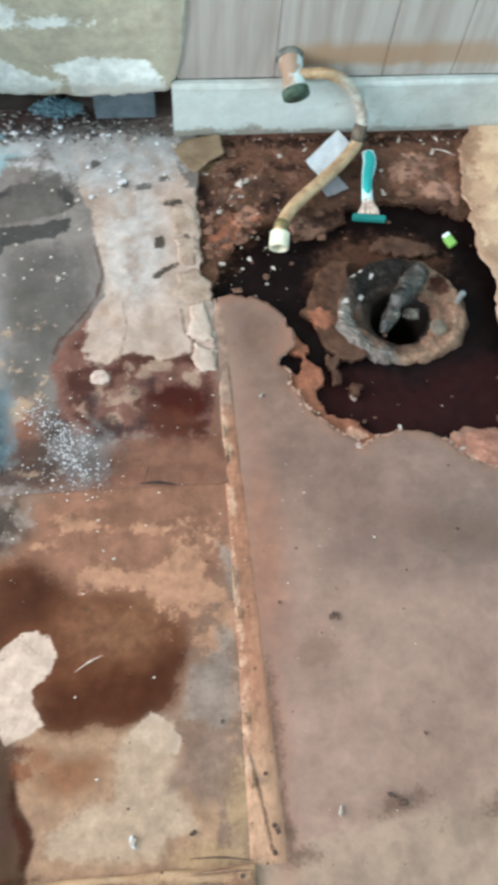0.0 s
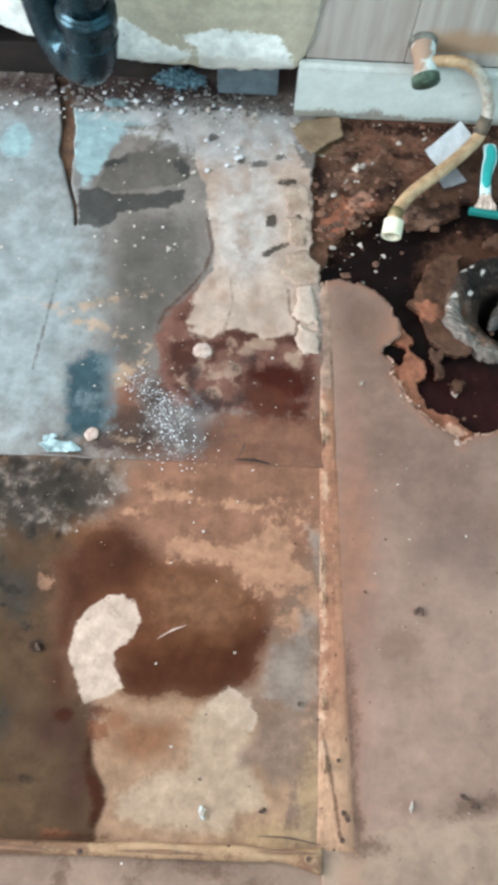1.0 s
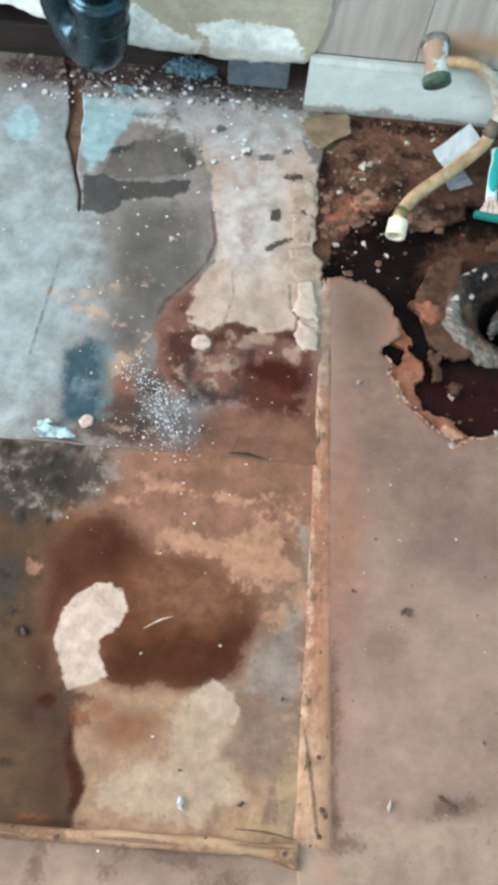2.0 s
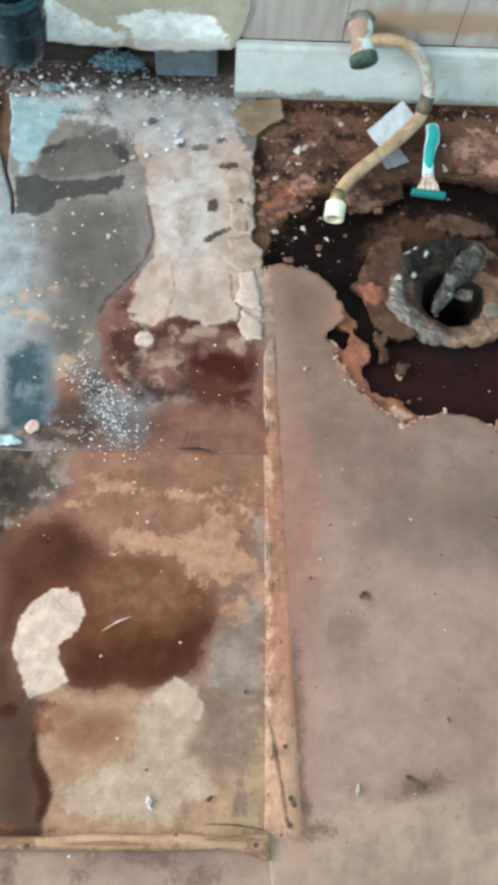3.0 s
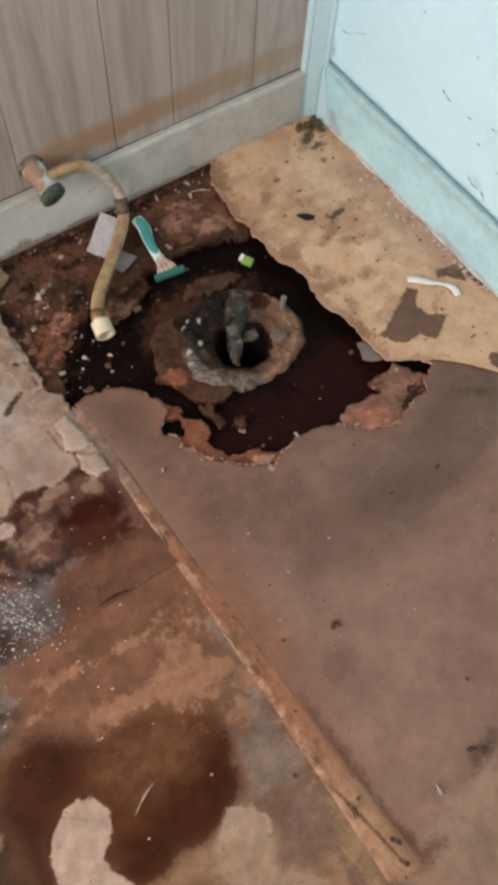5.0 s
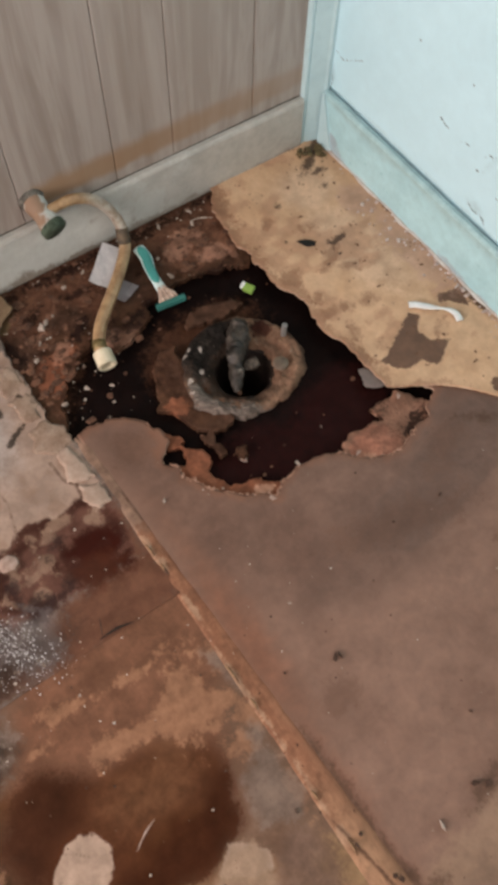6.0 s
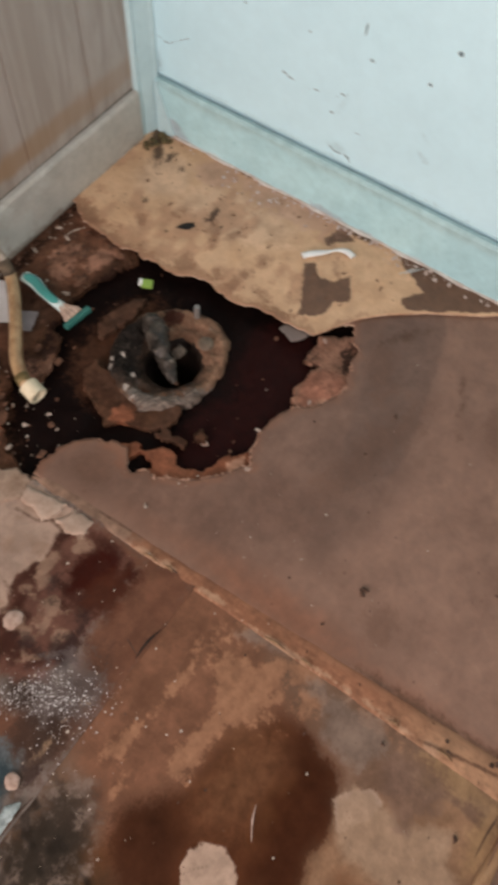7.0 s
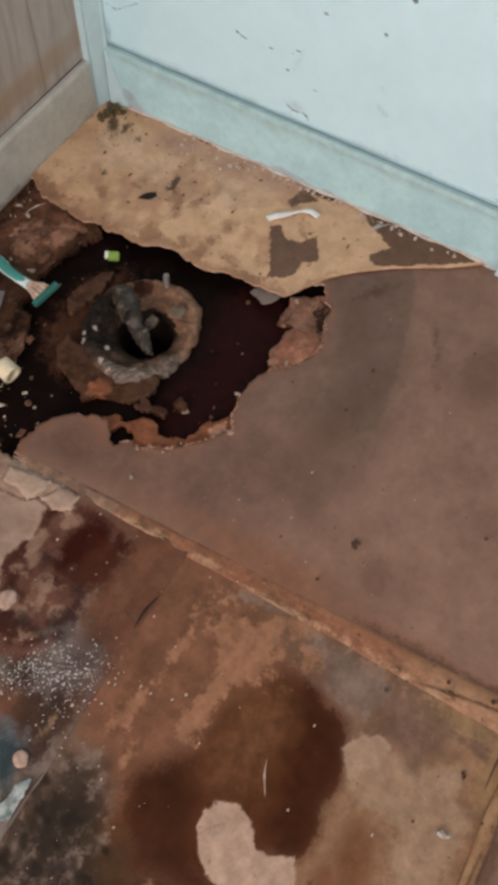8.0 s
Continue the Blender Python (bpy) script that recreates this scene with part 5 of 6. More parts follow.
tagged(mesh_object("wall_right_rest", box(0.004, 0.12, FRONT, 0.13, 0.0, HIGH), WALL_PLAIN), "white painted wall", "wall", kind="structure")
tagged(mesh_object("wall_right_upper", box(-0.001, 0.004, -0.9, 0.0, 0.60, HIGH), WALL_PLAIN), "white painted wall higher up", "wall", kind="structure")
tagged(mesh_object("door_casing", box(-0.022, 0.004, -0.82, -0.745, 0.0, 2.08, 0.003), TRIM_PLAIN), "white painted door casing beside the skirting", "casing", kind="structure")


def corner_moulding():
    bm = bmesh.new()
    profile = [(-0.045, 0.0), (-0.045, -0.006), (-0.0435, -0.0085), (-0.040, -0.0095), (-0.0365, -0.0085), (-0.034, -0.0095), (-0.010, -0.0175), (-0.006, -0.0205), (0.0, -0.0205)]
    low, high = [[bm.verts.new((x, y, z)) for x, y in profile] for z in (0.004, HIGH)]
    for k in range(len(profile) - 1):
        bm.faces.new((low[k], high[k], high[k + 1], low[k + 1]))
    bm.faces.new(low)
    return bm


def moulding_foot():
    """A slanting cover piece at the foot of the corner moulding, lying on the skirting."""
    bm = bmesh.new()
    flat, proud = [[bm.verts.new((x, y, z)) for y, z in ((-0.021, 0.106), (-0.021, 0.006), (-0.060, 0.006), (-0.053, 0.022), (-0.025, 0.106))] for x in (-0.010, -0.0155)]
    for k in range(5):
        bm.faces.new((flat[k], flat[(k + 1) % 5], proud[(k + 1) % 5], proud[k]))
    bm.faces.new(proud)
    bmesh.ops.recalc_face_normals(bm, faces=bm.faces)
    return bm


tagged(mesh_object("corner_trim", moulding_foot(), TRIM_PLAIN), "slanting painted cover piece on the skirting end", "trim", kind="structure")
tagged(mesh_object("corner_trim", corner_moulding(), TRIM_PLAIN), "white painted corner moulding", "trim", kind="structure")

# walls, ceiling and openings out of the view
tagged(mesh_object("ceiling", box(LEFT - 0.1, 0.12, FRONT - 0.1, 0.13, HIGH, HIGH + 0.08), CEILING), "plain pale ceiling", "ceiling", kind="structure")


def wall_with_opening(name, x0, x1, y0, y1, a0, a1, z0, z1, along):
    bm = bmesh.new()
    if along == "y":
        for lo, hi, bottom, top in ((y0, a0, 0, HIGH), (a1, y1, 0, HIGH), (a0, a1, z1, HIGH), (a0, a1, 0, z0)):
            if top - bottom > 0.01:
                box(x0, x1, lo, hi, bottom, top, bm=bm)
    else:
        for lo, hi, bottom, top in ((x0, a0, 0, HIGH), (a1, x1, 0, HIGH), (a0, a1, z1, HIGH), (a0, a1, 0, z0)):
            if top - bottom > 0.01:
                box(lo, hi, y0, y1, bottom, top, bm=bm)
    return tagged(mesh_object(name, bm, ROOM_WALL), "plain painted wall with an opening", "wall", kind="structure")


wall_with_opening("wall_left", LEFT - 0.1, LEFT, FRONT, 0.008, -1.25, -0.05, 0.35, 1.95, "y")
wall_with_opening("wall_front", LEFT - 0.1, 0.12, FRONT - 0.1, FRONT, -1.35, -0.55, 0.0, 2.05, "x")

# ---- inside the broken wall foot ----
block = tagged(mesh_object("grey_block", box(-0.818, -0.726, 0.018, 0.085, 0.006, 0.076, 0.003), BLOCK), "blue-grey block set in the wall hollow", "block")
# Timber darkened in its colour to stand in for the hollow's shade.
plate = tagged(mesh_object("sole_plate", box(-1.25, -0.865, 0.045, 0.09, -0.008, 0.058, 0.004), CAVITY_WOOD), "old timber in the wall hollow, coloured near black for its shade", "timber")


def fluff(place, size, seed):
    bm = bmesh.new()
    rng = random.Random(seed)
    for _ in range(230):
        a, r = rng.uniform(0, 6.3), size * rng.random() ** 0.6
        q = Vector(place) + Vector((r * math.cos(a), 0.35 * r * math.sin(a), rng.random() * size * 0.9 * (1 - r / size * 0.7)))
        d = Vector((rng.uniform(-1, 1), rng.uniform(-1, 0.4), rng.uniform(-0.3, 1))).normalized() * size * 0.22
        sweep([q - d, q + Vector((0, 0, size * 0.08)), q + d], lambda t: size * 0.036 * (1 - abs(2 * t - 1) ** 2 * 0.8), 5, 3, bm=bm)
    return bm


tagged(mesh_object("insulation_tuft", fluff((-0.875, 0.022, 0.018), 0.036, 4), FLUFF), "tuft of blue fibre insulation in the wall hollow", "insulation")
tagged(mesh_object("insulation_tuft", fluff((-0.972, -0.012, 0.004), 0.016, 9), CHIP_PALE_BLUE), "pale blue wad under the waste pipe", "insulation")
scatter("rubble", 420, [(-0.80, 0.0, 0.09, 0.012, 3), (-1.02, 0.0, 0.1, 0.014, 3), (-0.90, 0.03, 0.12, 0.015, 2)], (0.0012, 0.006), surface("grey_rubble", (0.20, 0.175, 0.162), (0.05, 0.042, 0.038), 40, 0.9), "grey plaster rubble along the wall foot", "rubble", 5, 0.002)

# ---- black waste trap ----
trap = tagged(empty("waste_trap", (-0.985, -0.05, 0.08)), "black plastic waste trap hanging beside the wall", "pipe")
part("inlet_pipe", sweep([(-0.972, -0.072, 0.75), (-0.972, -0.072, 0.45), (-0.974, -0.072, 0.235)], 0.0295, 28, 6), BLACK_PLASTIC, trap, smooth=True)
bend = part("bend", sweep([(-0.974, -0.072, 0.24), (-0.975, -0.072, 0.185), (-0.985, -0.063, 0.145), (-1.008, -0.040, 0.128), (-1.030, -0.016, 0.145), (-1.040, -0.004, 0.19), (-1.041, -0.003, 0.25)], 0.034, 28, 8), BLACK_PLASTIC, trap, smooth=True)
part("collar", lathe([(0.034, 0.0), (0.0375, 0.002), (0.0375, 0.02), (0.034, 0.022)], 32), BLACK_PLASTIC, bend, smooth=True).location = (-0.974, -0.072, 0.215)
part("seam", lathe([(0.0340, 0.0), (0.0352, 0.001), (0.0352, 0.003), (0.0340, 0.004)], 32), BLACK_PLASTIC, bend, smooth=True).location = (-0.974, -0.072, 0.19)
part("outlet_pipe", sweep([(-1.041, -0.003, 0.24), (-1.041, -0.003, 0.30), (-1.03, 0.0, 0.36), (-1.03, 0.03, 0.38), (-1.03, 0.09, 0.38)], 0.0295, 24, 6), BLACK_PLASTIC, trap, smooth=True)
for child in trap.children:
    child.location = child.location - Vector((-0.985, -0.05, 0.08))

# ---- water supply stub with its bent tube ----
supply = tagged(empty("water_supply_pipe", (-0.533, 0.0, 0.138)), "limed water stop with a bent tan copper tube", "pipe")


def shifted(ob, owner):
    ob.location = ob.location - owner.location
    return ob


def crust_wobble(a, r, z):
    return (0.0022 * noise.noise(Vector((math.cos(a) * 2.2, math.sin(a) * 2.2, z * 90))), 0.0)


flange = part("wall_flange", lathe([(0.0, 0.006), (0.010, 0.007), (0.017, 0.005), (0.020, 0.0), (0.020, -0.004)], 28, crust_wobble), surface("crusted_flange", (0.20, 0.19, 0.165), (0.045, 0.04, 0.034), 90, 0.85, 0, 0.6), supply, "crusted grey wall flange", True)
flange.matrix_basis = pose(0, 0, 0, 90, 0, 0)
stop_body = shifted(part("stop_body", sweep([(-0.533, 0.004, 0.137), (-0.531, -0.014, 0.132), (-0.529, -0.032, 0.126), (-0.527, -0.047, 0.121)], lambda t: 0.0158 + 0.0012 * math.sin(t * 9), 20, 5), BRASS_BODY, supply, "white-limed rusty stop body", True), supply)
part("outlet_rim", sweep([(-0.5275, -0.044, 0.1222), (-0.5260, -0.0525, 0.1195)], 0.0195, 26, 3), VERDIGRIS, stop_body, "green corroded open end", True)
tube = shifted(part("tube", sweep([(-0.540, -0.026, 0.132), (-0.515, -0.026, 0.133), (-0.480, -0.025, 0.132), (-0.448, -0.026, 0.112), (-0.426, -0.028, 0.078), (-0.417, -0.036, 0.045), (-0.424, -0.054, 0.022), (-0.452, -0.086, 0.017), (-0.490, -0.124, 0.019), (-0.528, -0.160, 0.020), (-0.548, -0.188, 0.019), (-0.555, -0.208, 0.014)], lambda t: 0.0074 + 0.0022 * min(1, t * 1.6), 18, 8), COPPER, supply, "tan painted copper tube", True), supply)
part("olive", sweep([(-0.5485, -0.188, 0.0188), (-0.5535, -0.200, 0.0168)], 0.0106, 16, 2), plain("dull_brass", (0.17, 0.125, 0.055), 0.45, 0.3), tube, "dull olive-brown band", True)
part("sleeve", sweep([(-0.4172, -0.0365, 0.0440), (-0.4225, -0.0505, 0.0250)], 0.0104, 18, 4), surface("grimy_sleeve", (0.16, 0.115, 0.075), (0.055, 0.045, 0.035), 90, 0.7), tube, "grimy dark sleeve", True)


def nut_mesh():
    bm = sweep([(-0.5535, -0.205, 0.0150), (-0.5575, -0.228, 0.0112)], 0.0144, 20, 3, closed=False)
    sweep([(-0.5535, -0.2052, 0.0150), (-0.5575, -0.2282, 0.0112)], 0.0105, 16, 3, closed=False, bm=bm)
    rims = [e for e in bm.edges if e.is_boundary]
    bmesh.ops.bridge_loops(bm, edges=[e for e in rims if e.verts[0].co.y < -0.217 and e.verts[1].co.y < -0.217])
    bmesh.ops.bridge_loops(bm, edges=[e for e in rims if e.verts[0].co.y > -0.217 and e.verts[1].co.y > -0.217])
    return bm


part("nut", nut_mesh(), IVORY, tube, "ivory plastic compression nut")

# ---- drain flange ----
drain = tagged(empty("drain_flange", (RING_X, RING_Y, 0)), "broken crusted drain flange with a rotten plug", "drain")


CRUST = stained("crusted_drain_ring", (0.300, 0.172, 0.112), (0.145, 0.074, 0.048), [
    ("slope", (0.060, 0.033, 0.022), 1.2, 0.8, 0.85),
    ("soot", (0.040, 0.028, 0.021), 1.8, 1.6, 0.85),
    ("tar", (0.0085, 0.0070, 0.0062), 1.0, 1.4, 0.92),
    ("rust", (0.050, 0.012, 0.007), 0.5, 0.5, 0.9),
    # Dark shading painted along the ring's right outer rim.
    ("grime_shade", (0.050, 0.026, 0.017), 0.7, 0.5, 0.8),
    ("lime", (0.190, 0.170, 0.152), 0.7, 1.2, 0.8),
    ("streaks", (0.040, 0.032, 0.026), 0.35, 0.7, 0.6),
    ("flecks", (0.46, 0.42, 0.38), 0.25, 0.3, 0.9),
], scale=26, roughness=0.72, bump=0.8, speck=(0.33, 0.28, 0.23), speck_amount=0.735, speck_scale=130, blotch=0.3, sheen=0.15)
ring_edge = outline([(-0.460, -0.270), (-0.478, -0.306), (-0.484, -0.352), (-0.466, -0.380), (-0.428, -0.404), (-0.390, -0.412), (-0.344, -0.405), (-0.305, -0.384), (-0.287, -0.352), (-0.290, -0.314), (-0.306, -0.279), (-0.340, -0.246), (-0.385, -0.235), (-0.425, -0.245)])
ring_mouth = oval(-0.389, -0.338, 0.045, 0.043)


def ring_shape(x, y):
    return np.maximum(ring_edge(x, y) + rough(x, y, 0.004, 0.016, 111) + rough(x, y, 0.002, 0.006, 112), -ring_mouth(x, y) + rough(x, y, 0.003, 0.012, 113))


def ring_height(x, y, d):
    """Rises from the mouth to a broad crusted rim, with a sunken inner ledge and a thick layered slab on one side."""
    inner, outer = np.maximum(ring_mouth(x, y), 0), np.maximum(-ring_edge(x, y), 0)
    rim = -0.013 * np.exp(-inner / 0.010) - 0.016 * np.exp(-outer / 0.004)
    ledge = -0.005 * np.exp(-((inner - 0.020) / 0.006) ** 2)
    slab = 0.006 * np.clip((0.055 - np.abs(0.72 * (x + 0.445) - 0.7 * (y + 0.372))) / 0.01, 0, 1) * np.clip((-0.695 * (x + 0.445) - 0.72 * (y + 0.372) + 0.014) / 0.006, 0, 1)
    layers = 0.0016 * np.sin((-0.695 * x - 0.72 * y) * 900 + 5.0 * vnoise(x, y, 0.02, 114)) * (slab > 0.002)
    return rim + ledge + slab + layers + rough(x, y, 0.0035, 0.016, 115) + rough(x, y, 0.0022, 0.005, 116)


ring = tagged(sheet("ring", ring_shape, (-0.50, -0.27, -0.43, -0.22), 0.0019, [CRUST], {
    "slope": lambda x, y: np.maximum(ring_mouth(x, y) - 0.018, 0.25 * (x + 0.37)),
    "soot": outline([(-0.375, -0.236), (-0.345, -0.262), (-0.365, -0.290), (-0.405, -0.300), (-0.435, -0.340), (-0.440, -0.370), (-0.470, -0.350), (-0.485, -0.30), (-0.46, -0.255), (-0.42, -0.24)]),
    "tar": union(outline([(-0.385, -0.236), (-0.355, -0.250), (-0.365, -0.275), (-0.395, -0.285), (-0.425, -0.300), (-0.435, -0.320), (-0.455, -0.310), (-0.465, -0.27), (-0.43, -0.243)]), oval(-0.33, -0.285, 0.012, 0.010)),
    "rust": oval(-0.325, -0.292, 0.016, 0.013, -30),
    "grime_shade": lambda x, y: np.maximum(-ring_edge(x, y) - 0.007, 0.3 * (-0.30 - x)),
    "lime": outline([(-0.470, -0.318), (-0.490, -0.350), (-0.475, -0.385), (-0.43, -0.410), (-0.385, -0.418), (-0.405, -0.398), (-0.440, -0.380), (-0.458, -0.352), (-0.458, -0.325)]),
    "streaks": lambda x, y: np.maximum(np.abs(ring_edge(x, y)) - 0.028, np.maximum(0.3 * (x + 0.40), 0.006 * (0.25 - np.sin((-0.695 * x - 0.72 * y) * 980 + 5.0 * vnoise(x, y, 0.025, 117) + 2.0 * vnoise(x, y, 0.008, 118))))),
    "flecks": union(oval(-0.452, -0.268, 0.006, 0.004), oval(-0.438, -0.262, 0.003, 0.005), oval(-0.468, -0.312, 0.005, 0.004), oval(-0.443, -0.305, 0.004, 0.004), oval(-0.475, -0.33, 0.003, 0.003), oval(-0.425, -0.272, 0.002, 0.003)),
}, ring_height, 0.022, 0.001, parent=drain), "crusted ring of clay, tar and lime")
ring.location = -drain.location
# Lip and bottom are coloured near black to stand in for the drain's inner shade.
part("inner_lip", lathe([(0.052, -0.013), (0.0465, -0.008), (0.043, -0.011), (0.0405, -0.02), (0.0395, -0.05), (0.039, -0.20)], 56, lambda a, r, z: (0.0025 * noise.noise(Vector((math.cos(a) * 3, math.sin(a) * 3, z * 50 + 5))), 0.003 * noise.noise(Vector((math.cos(a) * 4, math.sin(a) * 4, 9))))), surface("shaded_lip", (0.02, 0.011, 0.007), (0.006, 0.004, 0.004), 110, 0.55, 0, 0.6), drain, "inner lip coloured dark for the drain's shade", True).location = (-0.009, -0.010, -0.002)
part("drain_bottom", lathe([(0.0, -0.195), (0.02, -0.196), (0.047, -0.192)], 24), HOLLOW, drain, "black disc for the drain's shaded depth").location = (-0.009, -0.010, 0)


def plug_mesh():
    bm = sweep([(0.027, 0.060, 0.002), (0.018, 0.046, 0.008), (0.003, 0.028, 0.012), (-0.012, 0.008, 0.012), (-0.026, -0.013, 0.006), (-0.037, -0.034, -0.004)], lambda t: 0.006 + 0.0098 * math.sin(math.pi * min(1, t * 0.80 + 0.22)) ** 0.7, 24, 14)
    for v in bm.verts:
        v.co += Vector((noise.noise(v.co * 38), noise.noise(v.co * 38 + Vector((9, 0, 0))), noise.noise(v.co * 55 + Vector((0, 9, 0))))) * 0.007 + Vector((noise.noise(v.co * 210), noise.noise(v.co * 210 + Vector((5, 0, 0))), noise.noise(v.co * 190))) * 0.0035
    return bm


part("rotten_plug", plug_mesh(), surface("tarred_plug", (0.085, 0.070, 0.058), (0.007, 0.006, 0.005), 45, 0.42, 0, 0.9, spots=(0.22, 0.19, 0.16), spot_amount=0.62, spot_scale=90, gloss=0.35), drain, "grey tarred lump lying across the drain", True)
part("crumb", lump(0.013, 0.010, 0.007, 4, 0.5, 2), surface("pale_crumb", (0.15, 0.12, 0.095), (0.04, 0.03, 0.025), 150, 0.8), drain, "pale broken crumb").location = (0.004, -0.012, 0.004)
washer = part("washer", lathe([(0.0, 0.004), (0.010, 0.0042), (0.0118, 0.0025), (0.0118, -0.001)], 24), surface("grey_green_washer", (0.165, 0.125, 0.092), (0.105, 0.075, 0.055), 90, 0.6), ring, "dull grey-green round cap", True)
washer.location = (RING_X + 0.040, RING_Y - 0.036, 0.004)
bolt = part("bolt", sweep([(0, 0, -0.02), (0, 0, 0.008), (0.001, 0, 0.020)], 0.0045, 10, 3), STEEL, ring, "short grey corroded bolt")
bolt.location = (RING_X + 0.077, RING_Y + 0.008, 0.002)

# ---- litter on the floor ----
razor = tagged(empty("disposable_razor", (-0.415, -0.135, 0.004)), "teal disposable razor lying beside the copper tube", "razor")


RAZOR_LINE = [(-0.4045, -0.060), (-0.4040, -0.081), (-0.4095, -0.101), (-0.4135, -0.122), (-0.4155, -0.142), (-0.4160, -0.152)]


def razor_grip(width, lift, squash, first, last):
    """A flat, waisted grip that follows the bend of the razor."""
    points = [(x, y, lift) for x, y in RAZOR_LINE[first:last]]
    bm = sweep(points, width, 16, 6)
    for v in bm.verts:
        v.co.z = lift + (v.co.z - lift) * squash
    return bm


def razor_neck():
    """A fan that widens from the grip to the blade head, with raised ribs."""
    bm = bmesh.new()
    rows = []
    for y, half, top in ((-0.148, 0.0065, 0.0145), (-0.156, 0.0095, 0.0140), (-0.166, 0.0155, 0.0125), (-0.174, 0.0170, 0.0105)):
        rows.append([bm.verts.new((-0.4165 + half * (k / 8 - 1), y, (top + (0.0016 if k % 4 == 0 else 0.0)) if 0 < k < 16 else 0.0045)) for k in range(17)])
    for low, high in zip(rows, rows[1:]):
        for k in range(16):
            bm.faces.new((low[k], high[k], high[k + 1], low[k + 1]))
    bm.faces.new(rows[0])
    bm.faces.new(rows[-1][::-1])
    bmesh.ops.recalc_face_normals(bm, faces=bm.faces)
    return bm


handle = shifted(part("handle", razor_grip(lambda t: 0.0098 - 0.0022 * t + 0.0008 * math.sin(t * 8), 0.0100, 0.55, 0, 6), MINT, razor, "pale mint plastic handle", True), razor)
part("grip_inlay", razor_grip(lambda t: (0.0086 - 0.0020 * t) * min(1, 0.55 + 3 * t, 0.3 + 4 * (1 - t)), 0.0128, 0.50, 0, 5), TEAL, handle, "teal rubber grip inlay", True)
shifted(part("neck", razor_neck(), BRISTLE, razor, "dirty pinkish ribbed head back"), razor)
head = part("blade_head", box(-0.0245, 0.0245, -0.0045, 0.0045, -0.004, 0.005, 0.0018), TEAL_DARK, razor, "dark teal blade head")
head.matrix_basis = pose(-0.4175 + 0.415, -0.180 + 0.135, 0.009 - 0.004, 0, 0, -7)


def packet(name, corners, z, thick, mat, label, dents=0.0012, seed=0, rise=0.0):
    """A small creased square packet from two edges of its outline."""
    (ax, ay), (bx, by), (cx, cy) = corners
    bm, n = bmesh.new(), 6
    grid = [[bm.verts.new((ax + (bx - ax) * i / n + (cx - ax) * j / n, ay + (by - ay) * i / n + (cy - ay) * j / n, z + thick + rise * (1 - j / n) ** 1.5 + dents * 2 * noise.noise(Vector((i * 0.6, j * 0.6, seed))))) for j in range(n + 1)] for i in range(n + 1)]
    for i in range(n):
        for j in range(n):
            bm.faces.new((grid[i][j], grid[i + 1][j], grid[i + 1][j + 1], grid[i][j + 1]))
    made = bmesh.ops.solidify(bm, geom=list(bm.faces), thickness=thick)
    return tagged(mesh_object(name, bm, mat), label, "packet")


packet("paper_packet", [(-0.448, -0.022), (-0.422, -0.066), (-0.502, -0.070)], 0.004, 0.002, PACKET, "creased white paper packet under the copper tube", seed=2, rise=0.012)
packet("paper_scrap", [(-0.456, -0.093), (-0.440, -0.120), (-0.490, -0.108)], 0.001, 0.0015, PACKET_GREY, "grey translucent paper scrap under the tube", seed=8)

clip = tagged(empty("plastic_clip", (-0.296, -0.221, -0.004)), "lime green and white plastic clip in the hole", "clip")
part("body", box(-0.012, 0.006, -0.0065, 0.0065, 0.0, 0.009, 0.002), GREEN, clip).matrix_basis = pose(0, 0, 0, 12, 0, -62)
part("cap", box(-0.003, 0.003, -0.0055, 0.0055, 0.002, 0.009, 0.0015), WHITE_PLASTIC, clip, "white end").matrix_basis = pose(-0.0058, 0.0118, 0.001, 12, 0, -62)

def ribbon():
    bm = sweep([(-0.113, -0.390, 0.012), (-0.104, -0.396, 0.0125), (-0.094, -0.407, 0.014), (-0.084, -0.418, 0.016), (-0.074, -0.427, 0.0165), (-0.066, -0.436, 0.0145), (-0.063, -0.446, 0.012), (-0.066, -0.457, 0.0105)], lambda t: 0.0058 - 0.0036 * math.exp(-((t - 0.55) / 0.17) ** 2), 12, 5)
    for v in bm.verts:
        v.co.z = 0.0105 + (v.co.z - 0.0125) * 0.5
    return bm


tagged(mesh_object("plastic_strip", ribbon(), WHITE_PLASTIC), "bent white plastic strip lying on the underlay", "plastic scrap")
for k in range(3):
    tagged(mesh_object("nail", sweep([(-0.054 + 0.006 * k, -0.535 - 0.006 * k, 0.0105), (-0.034 + 0.006 * k, -0.548 - 0.007 * k, 0.0125)], 0.0006, 6, 2), CHIP_BLUISH), "thin bright nail beside the skirting board", "nail", "nails by the skirting")

